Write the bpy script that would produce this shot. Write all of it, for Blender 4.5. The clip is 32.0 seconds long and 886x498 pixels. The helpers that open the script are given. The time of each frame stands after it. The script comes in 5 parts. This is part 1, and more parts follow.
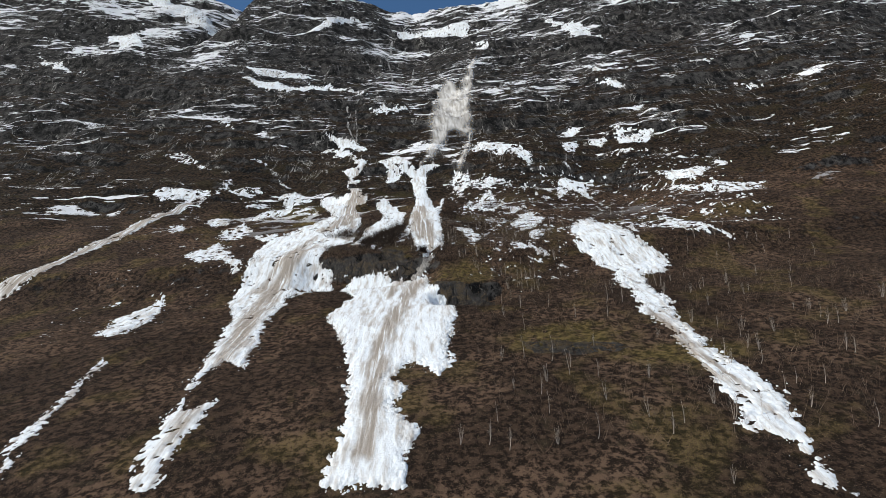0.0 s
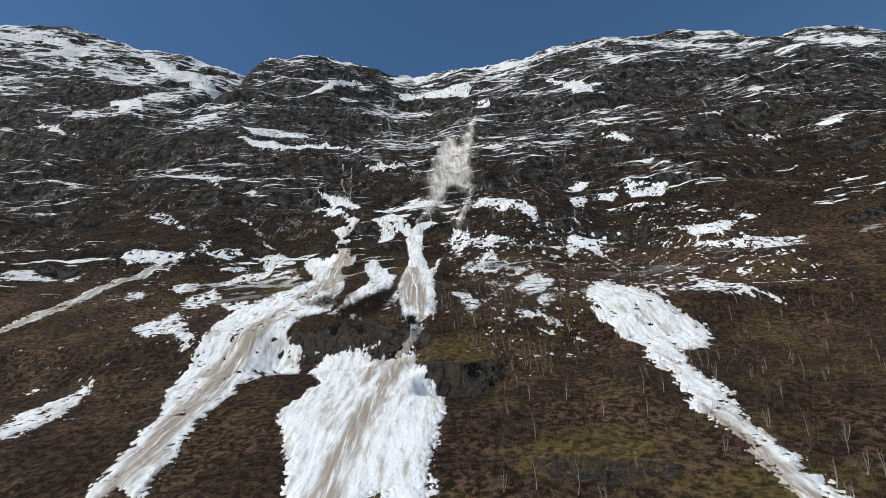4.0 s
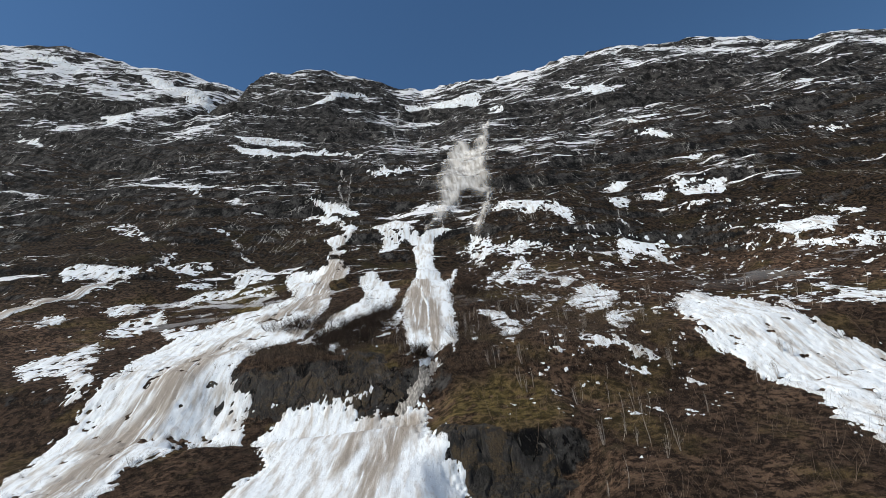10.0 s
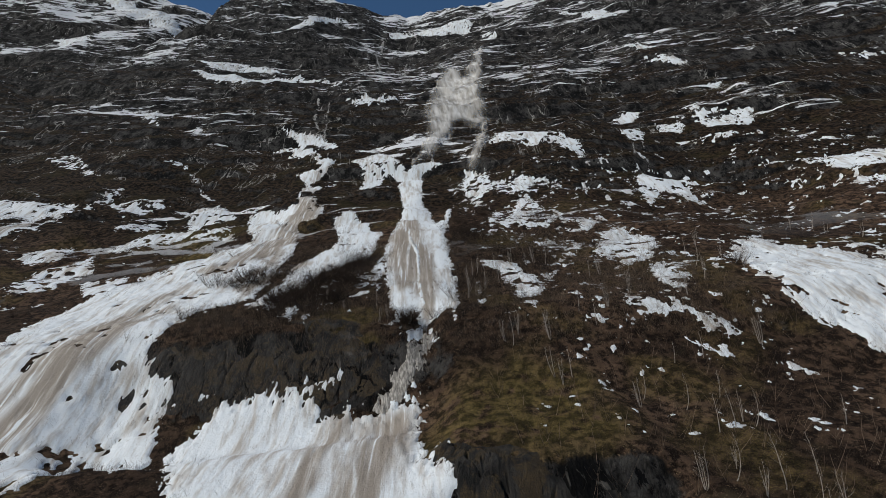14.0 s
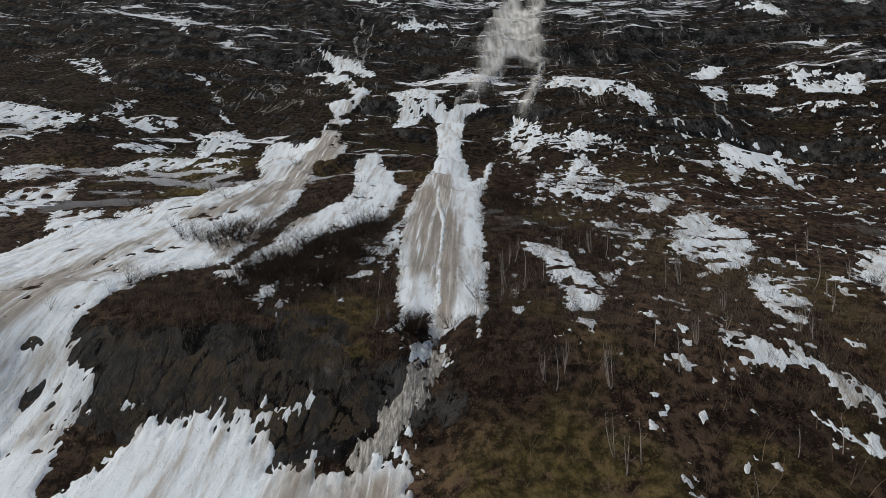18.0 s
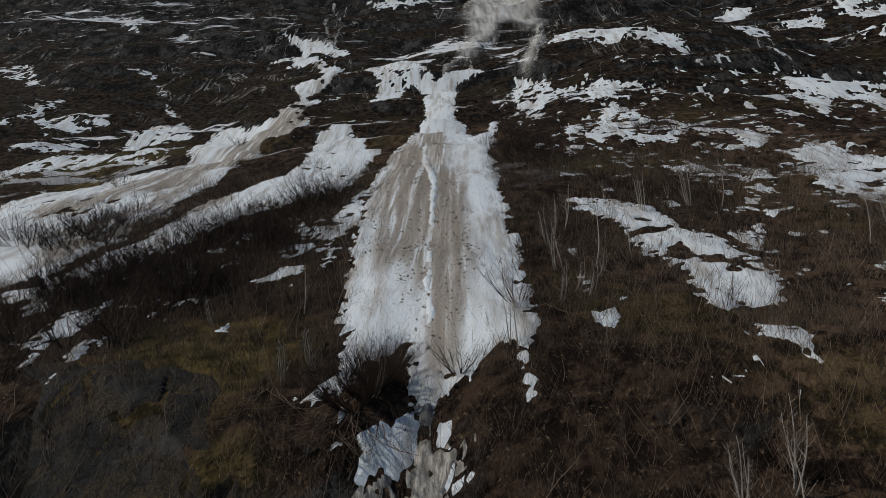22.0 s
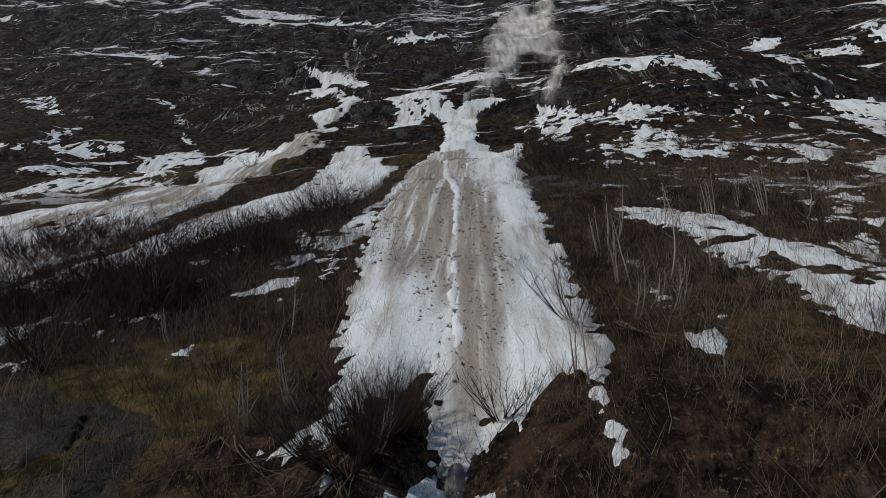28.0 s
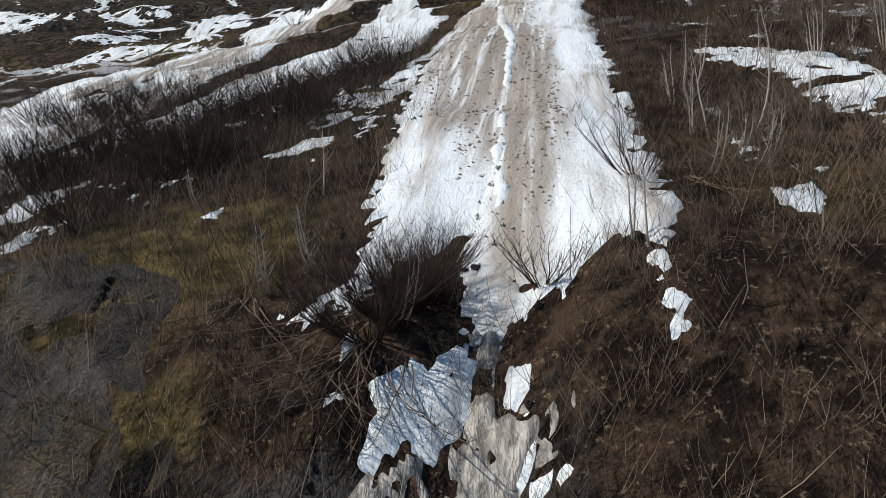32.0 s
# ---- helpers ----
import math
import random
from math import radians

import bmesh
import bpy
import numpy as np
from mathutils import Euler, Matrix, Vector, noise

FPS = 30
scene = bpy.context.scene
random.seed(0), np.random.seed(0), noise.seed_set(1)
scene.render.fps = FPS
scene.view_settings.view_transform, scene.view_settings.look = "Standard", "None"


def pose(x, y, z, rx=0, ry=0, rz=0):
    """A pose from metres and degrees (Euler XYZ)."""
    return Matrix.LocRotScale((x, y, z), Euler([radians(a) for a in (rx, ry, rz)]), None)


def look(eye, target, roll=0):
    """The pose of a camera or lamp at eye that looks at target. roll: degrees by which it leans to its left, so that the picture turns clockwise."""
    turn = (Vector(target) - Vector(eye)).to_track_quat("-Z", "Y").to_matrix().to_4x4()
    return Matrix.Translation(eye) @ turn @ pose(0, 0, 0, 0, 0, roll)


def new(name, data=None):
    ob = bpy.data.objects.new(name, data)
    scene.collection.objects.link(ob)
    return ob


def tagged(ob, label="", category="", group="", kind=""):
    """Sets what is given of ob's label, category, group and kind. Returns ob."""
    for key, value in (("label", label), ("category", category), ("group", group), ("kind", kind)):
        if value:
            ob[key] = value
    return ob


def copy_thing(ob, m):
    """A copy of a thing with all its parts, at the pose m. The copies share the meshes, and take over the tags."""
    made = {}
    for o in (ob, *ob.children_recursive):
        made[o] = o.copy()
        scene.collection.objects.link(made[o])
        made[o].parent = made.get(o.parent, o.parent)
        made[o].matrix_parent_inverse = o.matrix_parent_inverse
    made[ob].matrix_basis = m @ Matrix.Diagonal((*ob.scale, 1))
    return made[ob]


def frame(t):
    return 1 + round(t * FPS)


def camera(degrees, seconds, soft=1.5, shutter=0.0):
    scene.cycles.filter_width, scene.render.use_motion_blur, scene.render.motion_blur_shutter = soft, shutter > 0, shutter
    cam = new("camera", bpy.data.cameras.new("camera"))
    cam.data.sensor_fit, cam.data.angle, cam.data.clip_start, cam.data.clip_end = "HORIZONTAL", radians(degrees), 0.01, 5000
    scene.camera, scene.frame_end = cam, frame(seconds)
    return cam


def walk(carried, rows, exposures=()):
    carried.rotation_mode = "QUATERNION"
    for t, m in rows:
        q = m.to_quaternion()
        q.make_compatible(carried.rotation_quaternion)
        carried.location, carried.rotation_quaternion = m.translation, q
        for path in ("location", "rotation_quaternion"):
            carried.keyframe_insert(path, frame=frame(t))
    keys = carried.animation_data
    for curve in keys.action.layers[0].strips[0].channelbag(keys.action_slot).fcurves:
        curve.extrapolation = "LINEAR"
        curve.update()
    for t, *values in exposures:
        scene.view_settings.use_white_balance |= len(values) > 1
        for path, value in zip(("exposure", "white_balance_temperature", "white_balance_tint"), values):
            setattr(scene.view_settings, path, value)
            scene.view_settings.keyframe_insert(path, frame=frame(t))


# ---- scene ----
cam = camera(78.3, 32.0, soft=0.7)
PATH = [
    (0, (-5.457, -71.555, -20.517), (-5.403, -69.615, -20.035), -4.9),
    (0.5, (-4.515, -67.154, -18.354), (-4.456, -65.213, -17.876), -5.0),
    (1, (-3.596, -62.647, -16.316), (-3.533, -60.706, -15.838), -5.1),
    (1.5, (-2.672, -57.893, -14.633), (-2.602, -55.951, -14.156), -5.1),
    (2, (-1.773, -52.964, -13.051), (-1.701, -51.024, -12.574), -5.1),
    (2.5, (-0.737, -47.801, -11.355), (-0.710, -45.861, -10.872), -5.2),
    (3, (0.311, -42.522, -9.641), (0.350, -40.640, -8.965), -5.4),
    (3.5, (1.219, -37.086, -8.428), (1.267, -35.216, -7.720), -5.4),
    (4, (2.145, -31.477, -7.043), (2.194, -29.602, -6.349), -5.4),
    (4.5, (3.017, -25.808, -5.612), (3.036, -23.923, -4.943), -5.5),
    (6.5, (4.558, -1.136, 0.497), (4.526, 0.748, 1.166), -2.5),
    (7, (3.847, 5.297, 2.128), (3.816, 7.182, 2.796), -2.5),
    (7.5, (3.175, 11.832, 3.828), (3.145, 13.716, 4.498), -2.7),
    (8, (2.324, 18.437, 5.593), (2.308, 20.321, 6.263), -4.0),
    (8.5, (1.376, 25.003, 7.421), (1.364, 26.887, 8.092), -4.2),
    (9, (0.518, 31.380, 9.213), (0.520, 33.211, 10.017), -4.3),
    (9.5, (-0.299, 37.552, 10.916), (-0.297, 39.394, 11.695), -4.3),
    (10, (-1.099, 43.603, 12.560), (-1.073, 45.446, 13.338), -5.9),
    (10.5, (-1.832, 49.628, 14.160), (-1.798, 51.469, 14.940), -6.2),
    (11, (-2.524, 55.607, 15.857), (-2.489, 57.448, 16.639), -6.2),
    (11.5, (-3.131, 61.386, 17.610), (-3.095, 63.227, 18.391), -6.2),
    (12, (-3.532, 66.669, 19.297), (-3.511, 68.557, 19.959), -6.0),
    (12.5, (-3.655, 71.458, 21.289), (-3.641, 73.376, 21.858), -5.9),
    (13, (-3.659, 75.796, 23.180), (-3.637, 77.712, 23.751), -5.9),
    (13.5, (-3.479, 79.733, 25.112), (-3.439, 81.649, 25.684), -5.9),
    (14, (-3.042, 83.302, 27.127), (-2.984, 85.218, 27.698), -5.9),
    (14.5, (-2.467, 86.745, 29.215), (-2.395, 88.660, 29.785), -5.9),
    (16.5, (-1.737, 97.300, 37.320), (-1.734, 99.264, 37.697), 0.0),
    (17, (-1.391, 101.569, 39.195), (-1.392, 103.537, 39.555), -0.7),
    (17.5, (-1.104, 106.255, 40.914), (-1.141, 108.222, 41.272), 0.2),
    (18, (-1.039, 111.334, 42.374), (-1.118, 113.300, 42.736), 1.3),
    (18.5, (-1.076, 116.842, 43.873), (-1.172, 118.806, 44.235), 1.1),
    (19, (-1.084, 122.769, 45.284), (-1.184, 124.733, 45.647), 0.6),
    (19.5, (-1.004, 129.020, 46.278), (-1.097, 130.984, 46.644), 0.4),
    (20, (-1.127, 135.206, 46.574), (-1.166, 137.173, 46.936), 0.5),
    (20.5, (-1.379, 141.480, 46.500), (-1.424, 143.446, 46.865), 0.9),
    (21, (-1.699, 147.713, 46.490), (-1.726, 149.678, 46.859), -3.4),
    (21.5, (-1.809, 153.519, 46.591), (-1.858, 155.483, 46.967), -3.8),
    (22, (-1.717, 158.095, 46.818), (-1.812, 160.056, 47.201), -3.7),
    (22.5, (-1.524, 161.357, 47.033), (-1.649, 163.315, 47.423), -3.6),
    (23, (-1.406, 163.344, 47.225), (-1.540, 165.300, 47.618), -3.4),
    (23.5, (-1.423, 164.099, 47.260), (-1.580, 166.053, 47.653), -0.1),
    (24, (-1.614, 164.355, 47.121), (-1.857, 166.302, 47.506), 12.1),
    (24.1, (-1.726, 164.340, 47.108), (-1.968, 166.287, 47.493), 11.3),
    (24.5, (-2.341, 164.448, 47.174), (-2.474, 166.405, 47.563), -2.7),
    (25, (-2.987, 164.742, 47.147), (-3.115, 166.700, 47.538), -3.0),
    (25.5, (-3.223, 164.942, 47.116), (-3.351, 166.899, 47.506), -2.9),
    (27.5, (-3.207, 166.957, 46.666), (-3.357, 168.882, 47.188), -2.8),
    (28, (-3.237, 168.602, 46.678), (-3.384, 170.527, 47.200), -2.8),
    (28.5, (-3.186, 170.199, 46.662), (-3.335, 172.123, 47.186), -2.7),
    (29, (-3.037, 171.430, 46.644), (-3.193, 173.354, 47.169), -2.7),
    (29.5, (-2.868, 171.818, 46.597), (-3.032, 173.741, 47.123), -2.6),
    (30, (-2.731, 171.834, 46.540), (-2.934, 173.782, 46.946), -2.5),
    (30.5, (-2.638, 171.833, 46.595), (-2.898, 173.783, 46.953), -2.6),
    (31, (-2.562, 171.911, 46.573), (-2.879, 173.856, 46.912), -2.6),
    (31.5, (-2.556, 172.035, 46.588), (-2.913, 173.988, 46.833), -2.5),
    (32, (-2.525, 172.129, 46.560), (-2.921, 174.088, 46.617), -2.4),
]
walk(cam, [(t, look(eye, target, roll)) for t, eye, target, roll in PATH],
     [(0, -0.08), (1, -0.35), (3, -0.4), (4, -0.15), (12, -0.12), (13, -0.6), (14.5, -0.7), (16.5, -0.75), (19, -0.85), (22, -1.06), (24, -1.06), (25.5, -1.1), (28, -0.94), (30, -0.82), (31, -0.5), (32, -0.02)])

# ---- light ----
SUN_UP, SUN_TURN = 46.0, 245.0
world = bpy.data.worlds.new("sky")
scene.world = world
world.use_nodes = True
nodes, links = world.node_tree.nodes, world.node_tree.links
sky = nodes.new("ShaderNodeTexSky")
sky.sky_type, sky.sun_disc = "NISHITA", False
sky.sun_elevation, sky.sun_rotation = radians(SUN_UP), radians(SUN_TURN)
sky.altitude, sky.air_density, sky.dust_density, sky.ozone_density = 1500, 1.6, 0.0, 6.0
tone = nodes.new("ShaderNodeHueSaturation")
tone.inputs["Saturation"].default_value = 1.1
links.new(sky.outputs[0], tone.inputs["Color"])
links.new(tone.outputs[0], nodes["Background"].inputs[0])
nodes["Background"].inputs[1].default_value = 0.088
sun = new("sun", bpy.data.lights.new("sun", "SUN"))
sun.data.energy, sun.data.angle, sun.data.color = 4.5, radians(0.55), (1.0, 0.935, 0.82)
a, e = radians(SUN_TURN), radians(SUN_UP)
sun.matrix_world = look(Vector((math.sin(a) * math.cos(e), math.cos(a) * math.cos(e), math.sin(e))) * 900, (0, 0, 0))

# ---- materials ----
class Shader:
    """A small builder of node materials."""

    def __init__(self, name):
        self.mat = bpy.data.materials.new(name)
        self.mat.use_nodes = True
        self.tree = self.mat.node_tree
        self.bsdf = self.tree.nodes["Principled BSDF"]
        self.place = self.node("ShaderNodeNewGeometry")

    def node(self, kind, **values):
        n = self.tree.nodes.new(kind)
        for key, value in values.items():
            setattr(n, key, value)
        return n

    def join(self, value, socket):
        if isinstance(value, (int, float)):
            socket.default_value = value
        elif isinstance(value, tuple):
            socket.default_value = (*value, 1) if len(value) == 3 and socket.type == "RGBA" else value
        else:
            self.tree.links.new(value, socket)

    def noise(self, scale, detail=4, rough=0.55, stretch=(1, 1, 1), where=None, warp=0.0):
        m = self.node("ShaderNodeMapping")
        m.inputs["Scale"].default_value = stretch
        self.join(where or self.place.outputs["Position"], m.inputs["Vector"])
        n = self.node("ShaderNodeTexNoise")
        self.join(m.outputs[0], n.inputs["Vector"])
        n.inputs["Scale"].default_value, n.inputs["Detail"].default_value = scale, detail
        n.inputs["Roughness"].default_value, n.inputs["Distortion"].default_value = rough, warp
        return n.outputs["Fac"]

    def math(self, how, a, b=0.0):
        n = self.node("ShaderNodeMath", operation=how)
        self.join(a, n.inputs[0]), self.join(b, n.inputs[1])
        return n.outputs[0]

    def ramp(self, value, low, high, soft=True):
        n = self.node("ShaderNodeMapRange", interpolation_type="SMOOTHSTEP" if soft else "LINEAR")
        self.join(value, n.inputs["Value"]), self.join(low, n.inputs["From Min"]), self.join(high, n.inputs["From Max"])
        return n.outputs["Result"]

    def mix(self, fac, a, b):
        n = self.node("ShaderNodeMix", data_type="RGBA")
        self.join(fac, n.inputs["Factor"]), self.join(a, n.inputs["A"]), self.join(b, n.inputs["B"])
        return n.outputs["Result"]

    def axis(self, vector, name):
        n = self.node("ShaderNodeSeparateXYZ")
        self.join(vector, n.inputs[0])
        return n.outputs[name]

    def done(self, colour, rough=0.8, bump=None, depth=0.1, gloss=0.3):
        self.join(colour, self.bsdf.inputs["Base Color"])
        self.join(rough, self.bsdf.inputs["Roughness"])
        self.bsdf.inputs["Specular IOR Level"].default_value = gloss
        if bump is not None:
            n = self.node("ShaderNodeBump")
            n.inputs["Distance"].default_value = depth
            self.join(bump, n.inputs["Height"])
            self.tree.links.new(n.outputs[0], self.bsdf.inputs["Normal"])
        return self.mat


def ground_material():
    s = Shader("mountain_ground")
    at, up = s.place.outputs["Position"], s.axis(s.place.outputs["Normal"], "Z")
    high = s.axis(at, "Z")
    patch, fine, grain = s.noise(0.045, 5), s.noise(0.55, 6, 0.7), s.noise(4.5, 4, 0.7)
    clump = s.noise(0.22, 4, 0.65)
    scrub = s.mix(s.ramp(fine, 0.44, 0.59), (0.017, 0.011, 0.008), (0.140, 0.090, 0.060))
    scrub = s.mix(s.ramp(clump, 0.55, 0.75), scrub, (0.060, 0.046, 0.028))
    scrub = s.mix(s.ramp(s.noise(0.03, 5, 0.6, warp=0.6), 0.42, 0.62), s.mix(0.6, scrub, (0.012, 0.008, 0.006)), scrub)
    straw = s.math("MULTIPLY", s.ramp(grain, 0.56, 0.63), s.ramp(s.noise(1.3, 3), 0.45, 0.58))
    scrub = s.mix(straw, scrub, (0.185, 0.135, 0.085))
    moss = s.mix(s.ramp(fine, 0.36, 0.66), (0.036, 0.030, 0.011), (0.170, 0.124, 0.050))
    turf = s.node("ShaderNodeAttribute", attribute_name="turf").outputs["Fac"]
    green = s.math("MAXIMUM", s.math("MULTIPLY", s.ramp(patch, 0.53, 0.64), s.ramp(grain, 0.35, 0.65)), s.math("MULTIPLY", turf, s.ramp(clump, 0.34, 0.5)))
    # above 85 m scrub and moss darken: shade on the upper slope painted in
    shaded_scrub = s.mix(s.ramp(fine, 0.44, 0.60), (0.005, 0.004, 0.003), (0.060, 0.041, 0.026))
    earth = s.mix(green, s.mix(s.ramp(high, 85, 130), scrub, shaded_scrub), s.mix(s.ramp(high, 85, 130), moss, s.mix(fine, (0.009, 0.008, 0.004), (0.062, 0.050, 0.022))))
    streak, crack = s.noise(0.11, 7, 0.72, (1, 1, 0.4)), s.noise(0.45, 6, 0.72, (1.5, 1.5, 0.45), warp=0.6)
    rock = s.mix(s.ramp(streak, 0.42, 0.62), (0.007, 0.007, 0.007), (0.085, 0.081, 0.077))
    rock = s.mix(s.ramp(crack, 0.57, 0.68), rock, (0.125, 0.117, 0.106))
    rock = s.mix(s.ramp(crack, 0.47, 0.41), rock, (0.006, 0.006, 0.007))
    steep = s.math("ADD", s.math("SUBTRACT", 1.0, up), s.math("MULTIPLY", s.math("SUBTRACT", clump, 0.5), 0.45))
    steep = s.math("ADD", steep, s.math("MULTIPLY", s.ramp(high, 120, 620, False), 0.20))
    colour = s.mix(s.ramp(steep, 0.37, 0.47), earth, rock)
    # thin runnels down the rock
    run = s.math("ABSOLUTE", s.math("SUBTRACT", s.noise(0.035, 5, 0.6, (1, 0.35, 0.35), warp=0.8), 0.5))
    wet = s.math("MULTIPLY", s.ramp(run, 0.006, 0.001), s.math("MULTIPLY", s.ramp(high, 110, 200), s.ramp(patch, 0.46, 0.56)))
    colour = s.mix(wet, colour, (0.42, 0.41, 0.39))
    # snow that lies on the ledges, more of it towards the crest
    ledge = s.noise(0.046, 8, 0.72, (0.6, 0.6, 1.7), warp=0.7)
    field = s.noise(0.008, 3, 0.5)
    lie = s.math("ADD", ledge, s.math("MULTIPLY", s.math("SUBTRACT", up, 0.68), 0.34))
    lie = s.math("ADD", lie, s.math("MULTIPLY", s.math("SUBTRACT", field, 0.5), 0.60))
    lie = s.math("ADD", lie, s.math("MULTIPLY", s.ramp(high, 400, 930, False), 0.178))
    thin = s.math("ADD", s.noise(0.13, 7, 0.7, (0.35, 0.35, 2.4), warp=0.5), s.math("MULTIPLY", s.math("SUBTRACT", field, 0.5), 0.42))
    thin = s.math("ADD", thin, s.math("MULTIPLY", s.math("SUBTRACT", up, 0.68), 0.22))
    thin = s.math("ADD", thin, s.math("MULTIPLY", s.ramp(high, 140, 900, False), 0.062))
    lines_of_snow = s.math("MULTIPLY", s.ramp(thin, 0.632, 0.650), s.ramp(high, 170, 290))
    snow = s.math("MAXIMUM", s.math("MULTIPLY", s.ramp(lie, 0.640, 0.652), s.ramp(high, 60, 130)), lines_of_snow)
    colour = s.mix(snow, colour, (0.80, 0.82, 0.85))
    relief = s.math("ADD", s.math("MULTIPLY", fine, 0.7), s.math("MULTIPLY", grain, 0.3))
    relief = s.math("ADD", relief, s.math("MULTIPLY", s.math("MULTIPLY", crack, 2.2), s.ramp(steep, 0.33, 0.45)))
    return s.done(colour, 0.9, relief, 0.9, 0.08)


def snow_material():
    s = Shader("old_snow")
    dirt, fine = s.noise(0.30, 6, 0.65, (1.8, 0.30, 0.30)), s.noise(2.0, 6, 0.7)
    wide, clod = s.noise(0.05, 3), s.noise(6.0, 3, 0.7)
    stain = s.node("ShaderNodeAttribute", attribute_name="dirt").outputs["Fac"]
    streak = s.noise(0.5, 6, 0.6, (2.0, 0.11, 0.11), warp=0.3)
    colour = s.mix(s.ramp(s.math("ADD", dirt, s.math("MULTIPLY", wide, 0.25)), 0.56, 0.84), (0.78, 0.83, 0.87), (0.44, 0.405, 0.365))
    colour = s.mix(s.ramp(fine, 0.55, 0.78), colour, (0.46, 0.44, 0.42))
    grey = s.mix(s.ramp(streak, 0.40, 0.66), (0.30, 0.262, 0.222), (0.52, 0.485, 0.445))
    grey = s.mix(s.ramp(clod, 0.58, 0.75), grey, (0.20, 0.165, 0.132))
    colour = s.mix(s.math("MULTIPLY", stain, s.ramp(streak, 0.64, 0.54)), colour, grey)
    lumps = s.math("ADD", s.math("ADD", fine, s.math("MULTIPLY", dirt, 1.5)), s.math("MULTIPLY", s.math("MULTIPLY", clod, stain), 0.6))
    return s.done(colour, 0.7, lumps, 0.16)


def water_material():
    s = Shader("meltwater")
    streak = s.noise(1.6, 5, 0.7, (1.6, 0.4, 0.5))
    return s.done(s.mix(s.ramp(streak, 0.4, 0.65), (0.13, 0.12, 0.105), (0.46, 0.43, 0.39)), 0.35, streak, 0.2, 0.5)


def froth_material():
    s = Shader("white_meltwater")
    streak = s.noise(0.9, 5, 0.7, (1.6, 0.5, 0.25))
    return s.done(s.mix(s.ramp(streak, 0.38, 0.62), (0.10, 0.097, 0.09), (0.46, 0.45, 0.43)), 0.5, streak, 0.3, 0.4)


def powder_material():
    s = Shader("powder_snow")
    veil, thread = s.noise(0.06, 3, 0.45, (1.5, 0.6, 0.5)), s.noise(0.22, 4, 0.55, (1.8, 0.4, 0.16), warp=0.3)
    fade = s.node("ShaderNodeAttribute", attribute_name="fade").outputs["Fac"]
    body = s.ramp(s.math("ADD", s.math("MULTIPLY", veil, 0.72), s.math("MULTIPLY", thread, 0.28)), 0.36, 0.64)
    s.join(s.math("MULTIPLY", fade, s.math("ADD", 0.30, s.math("MULTIPLY", body, 0.58))), s.bsdf.inputs["Alpha"])
    return s.done(s.mix(s.ramp(thread, 0.4, 0.65), (0.70, 0.67, 0.62), (0.84, 0.83, 0.81)), 0.95, None)


def bark_material():
    s = Shader("birch_bark")
    band = s.noise(2.5, 4, 0.6, (1, 1, 3.0))
    colour = s.mix(s.ramp(band, 0.55, 0.7), (0.44, 0.39, 0.34), (0.10, 0.08, 0.065))
    return s.done(colour, 0.75, band, 0.02)


def twig_material(name, dark, light):
    s = Shader(name)
    info = s.place.outputs["Random Per Island"]
    return s.done(s.mix(s.math("MULTIPLY", info, s.ramp(s.noise(0.35, 3), 0.15, 0.6)), dark, light), 0.85, None, 0, 0.12)


FROTH = froth_material()
WATER, POWDER, BARK = water_material(), powder_material(), bark_material()
TWIG = twig_material("dark_twigs", (0.018, 0.013, 0.011), (0.085, 0.062, 0.048))
SCRUB = twig_material("scrub_twigs", (0.034, 0.024, 0.018), (0.40, 0.305, 0.225))
DARK_SCRUB = twig_material("dark_scrub_twigs", (0.022, 0.014, 0.010), (0.15, 0.098, 0.066))
CLOD = twig_material("debris_clods", (0.24, 0.205, 0.17), (0.56, 0.52, 0.475))
SAPLING = twig_material("pale_saplings", (0.06, 0.042, 0.031), (0.34, 0.255, 0.19))


def crag_material(name="dark_wet_rock", pale=1.0):
    s = Shader(name)
    streak, crack, grain = s.noise(0.5, 5, 0.65, (1.2, 1.2, 0.4)), s.noise(1.6, 5, 0.7, warp=0.5), s.noise(9, 3, 0.7)
    colour = s.mix(s.ramp(streak, 0.40, 0.68), (0.006 * pale, 0.0055 * pale, 0.005 * pale), (0.044 * pale, 0.040 * pale, 0.036 * pale))
    colour = s.mix(s.ramp(crack, 0.62, 0.74), colour, (0.075 * pale, 0.070 * pale, 0.064 * pale))
    tuft = s.math("MULTIPLY", s.ramp(s.noise(0.22, 5, 0.7, warp=0.8), 0.49, 0.57), s.ramp(grain, 0.3, 0.5))
    colour = s.mix(tuft, colour, s.mix(s.ramp(grain, 0.4, 0.62), (0.014, 0.009, 0.006), (0.10, 0.068, 0.030)))
    colour = s.mix(s.math("MULTIPLY", s.ramp(grain, 0.5, 0.7), s.ramp(s.axis(s.place.outputs["Normal"], "Z"), 0.6, 0.95)), colour, (0.07, 0.058, 0.025))
    return s.done(colour, s.math("ADD", 0.35, s.math("MULTIPLY", crack, 0.6)), s.math("ADD", crack, grain), 0.22, 0.3)


# slab rock is 3.2 times paler: sky sheen on wet grey rock painted in
CRAG, SHEEN_SLAB = crag_material(), crag_material("grey_wet_sheen_slab", 3.2)
GROUND, SNOW = ground_material(), snow_material()

# ---- the lie of the land ----
def hashed(i, j, seed):
    """A number from 0 to 1 for each lattice place."""
    n = (i.astype(np.int64) * 374761393 + j.astype(np.int64) * 668265263 + seed * 974634777) & 0xFFFFFFFF
    n = ((n ^ (n >> 13)) * 1274126177) & 0xFFFFFFFF
    return ((n ^ (n >> 16)) & 0xFFFF) / 65535.0


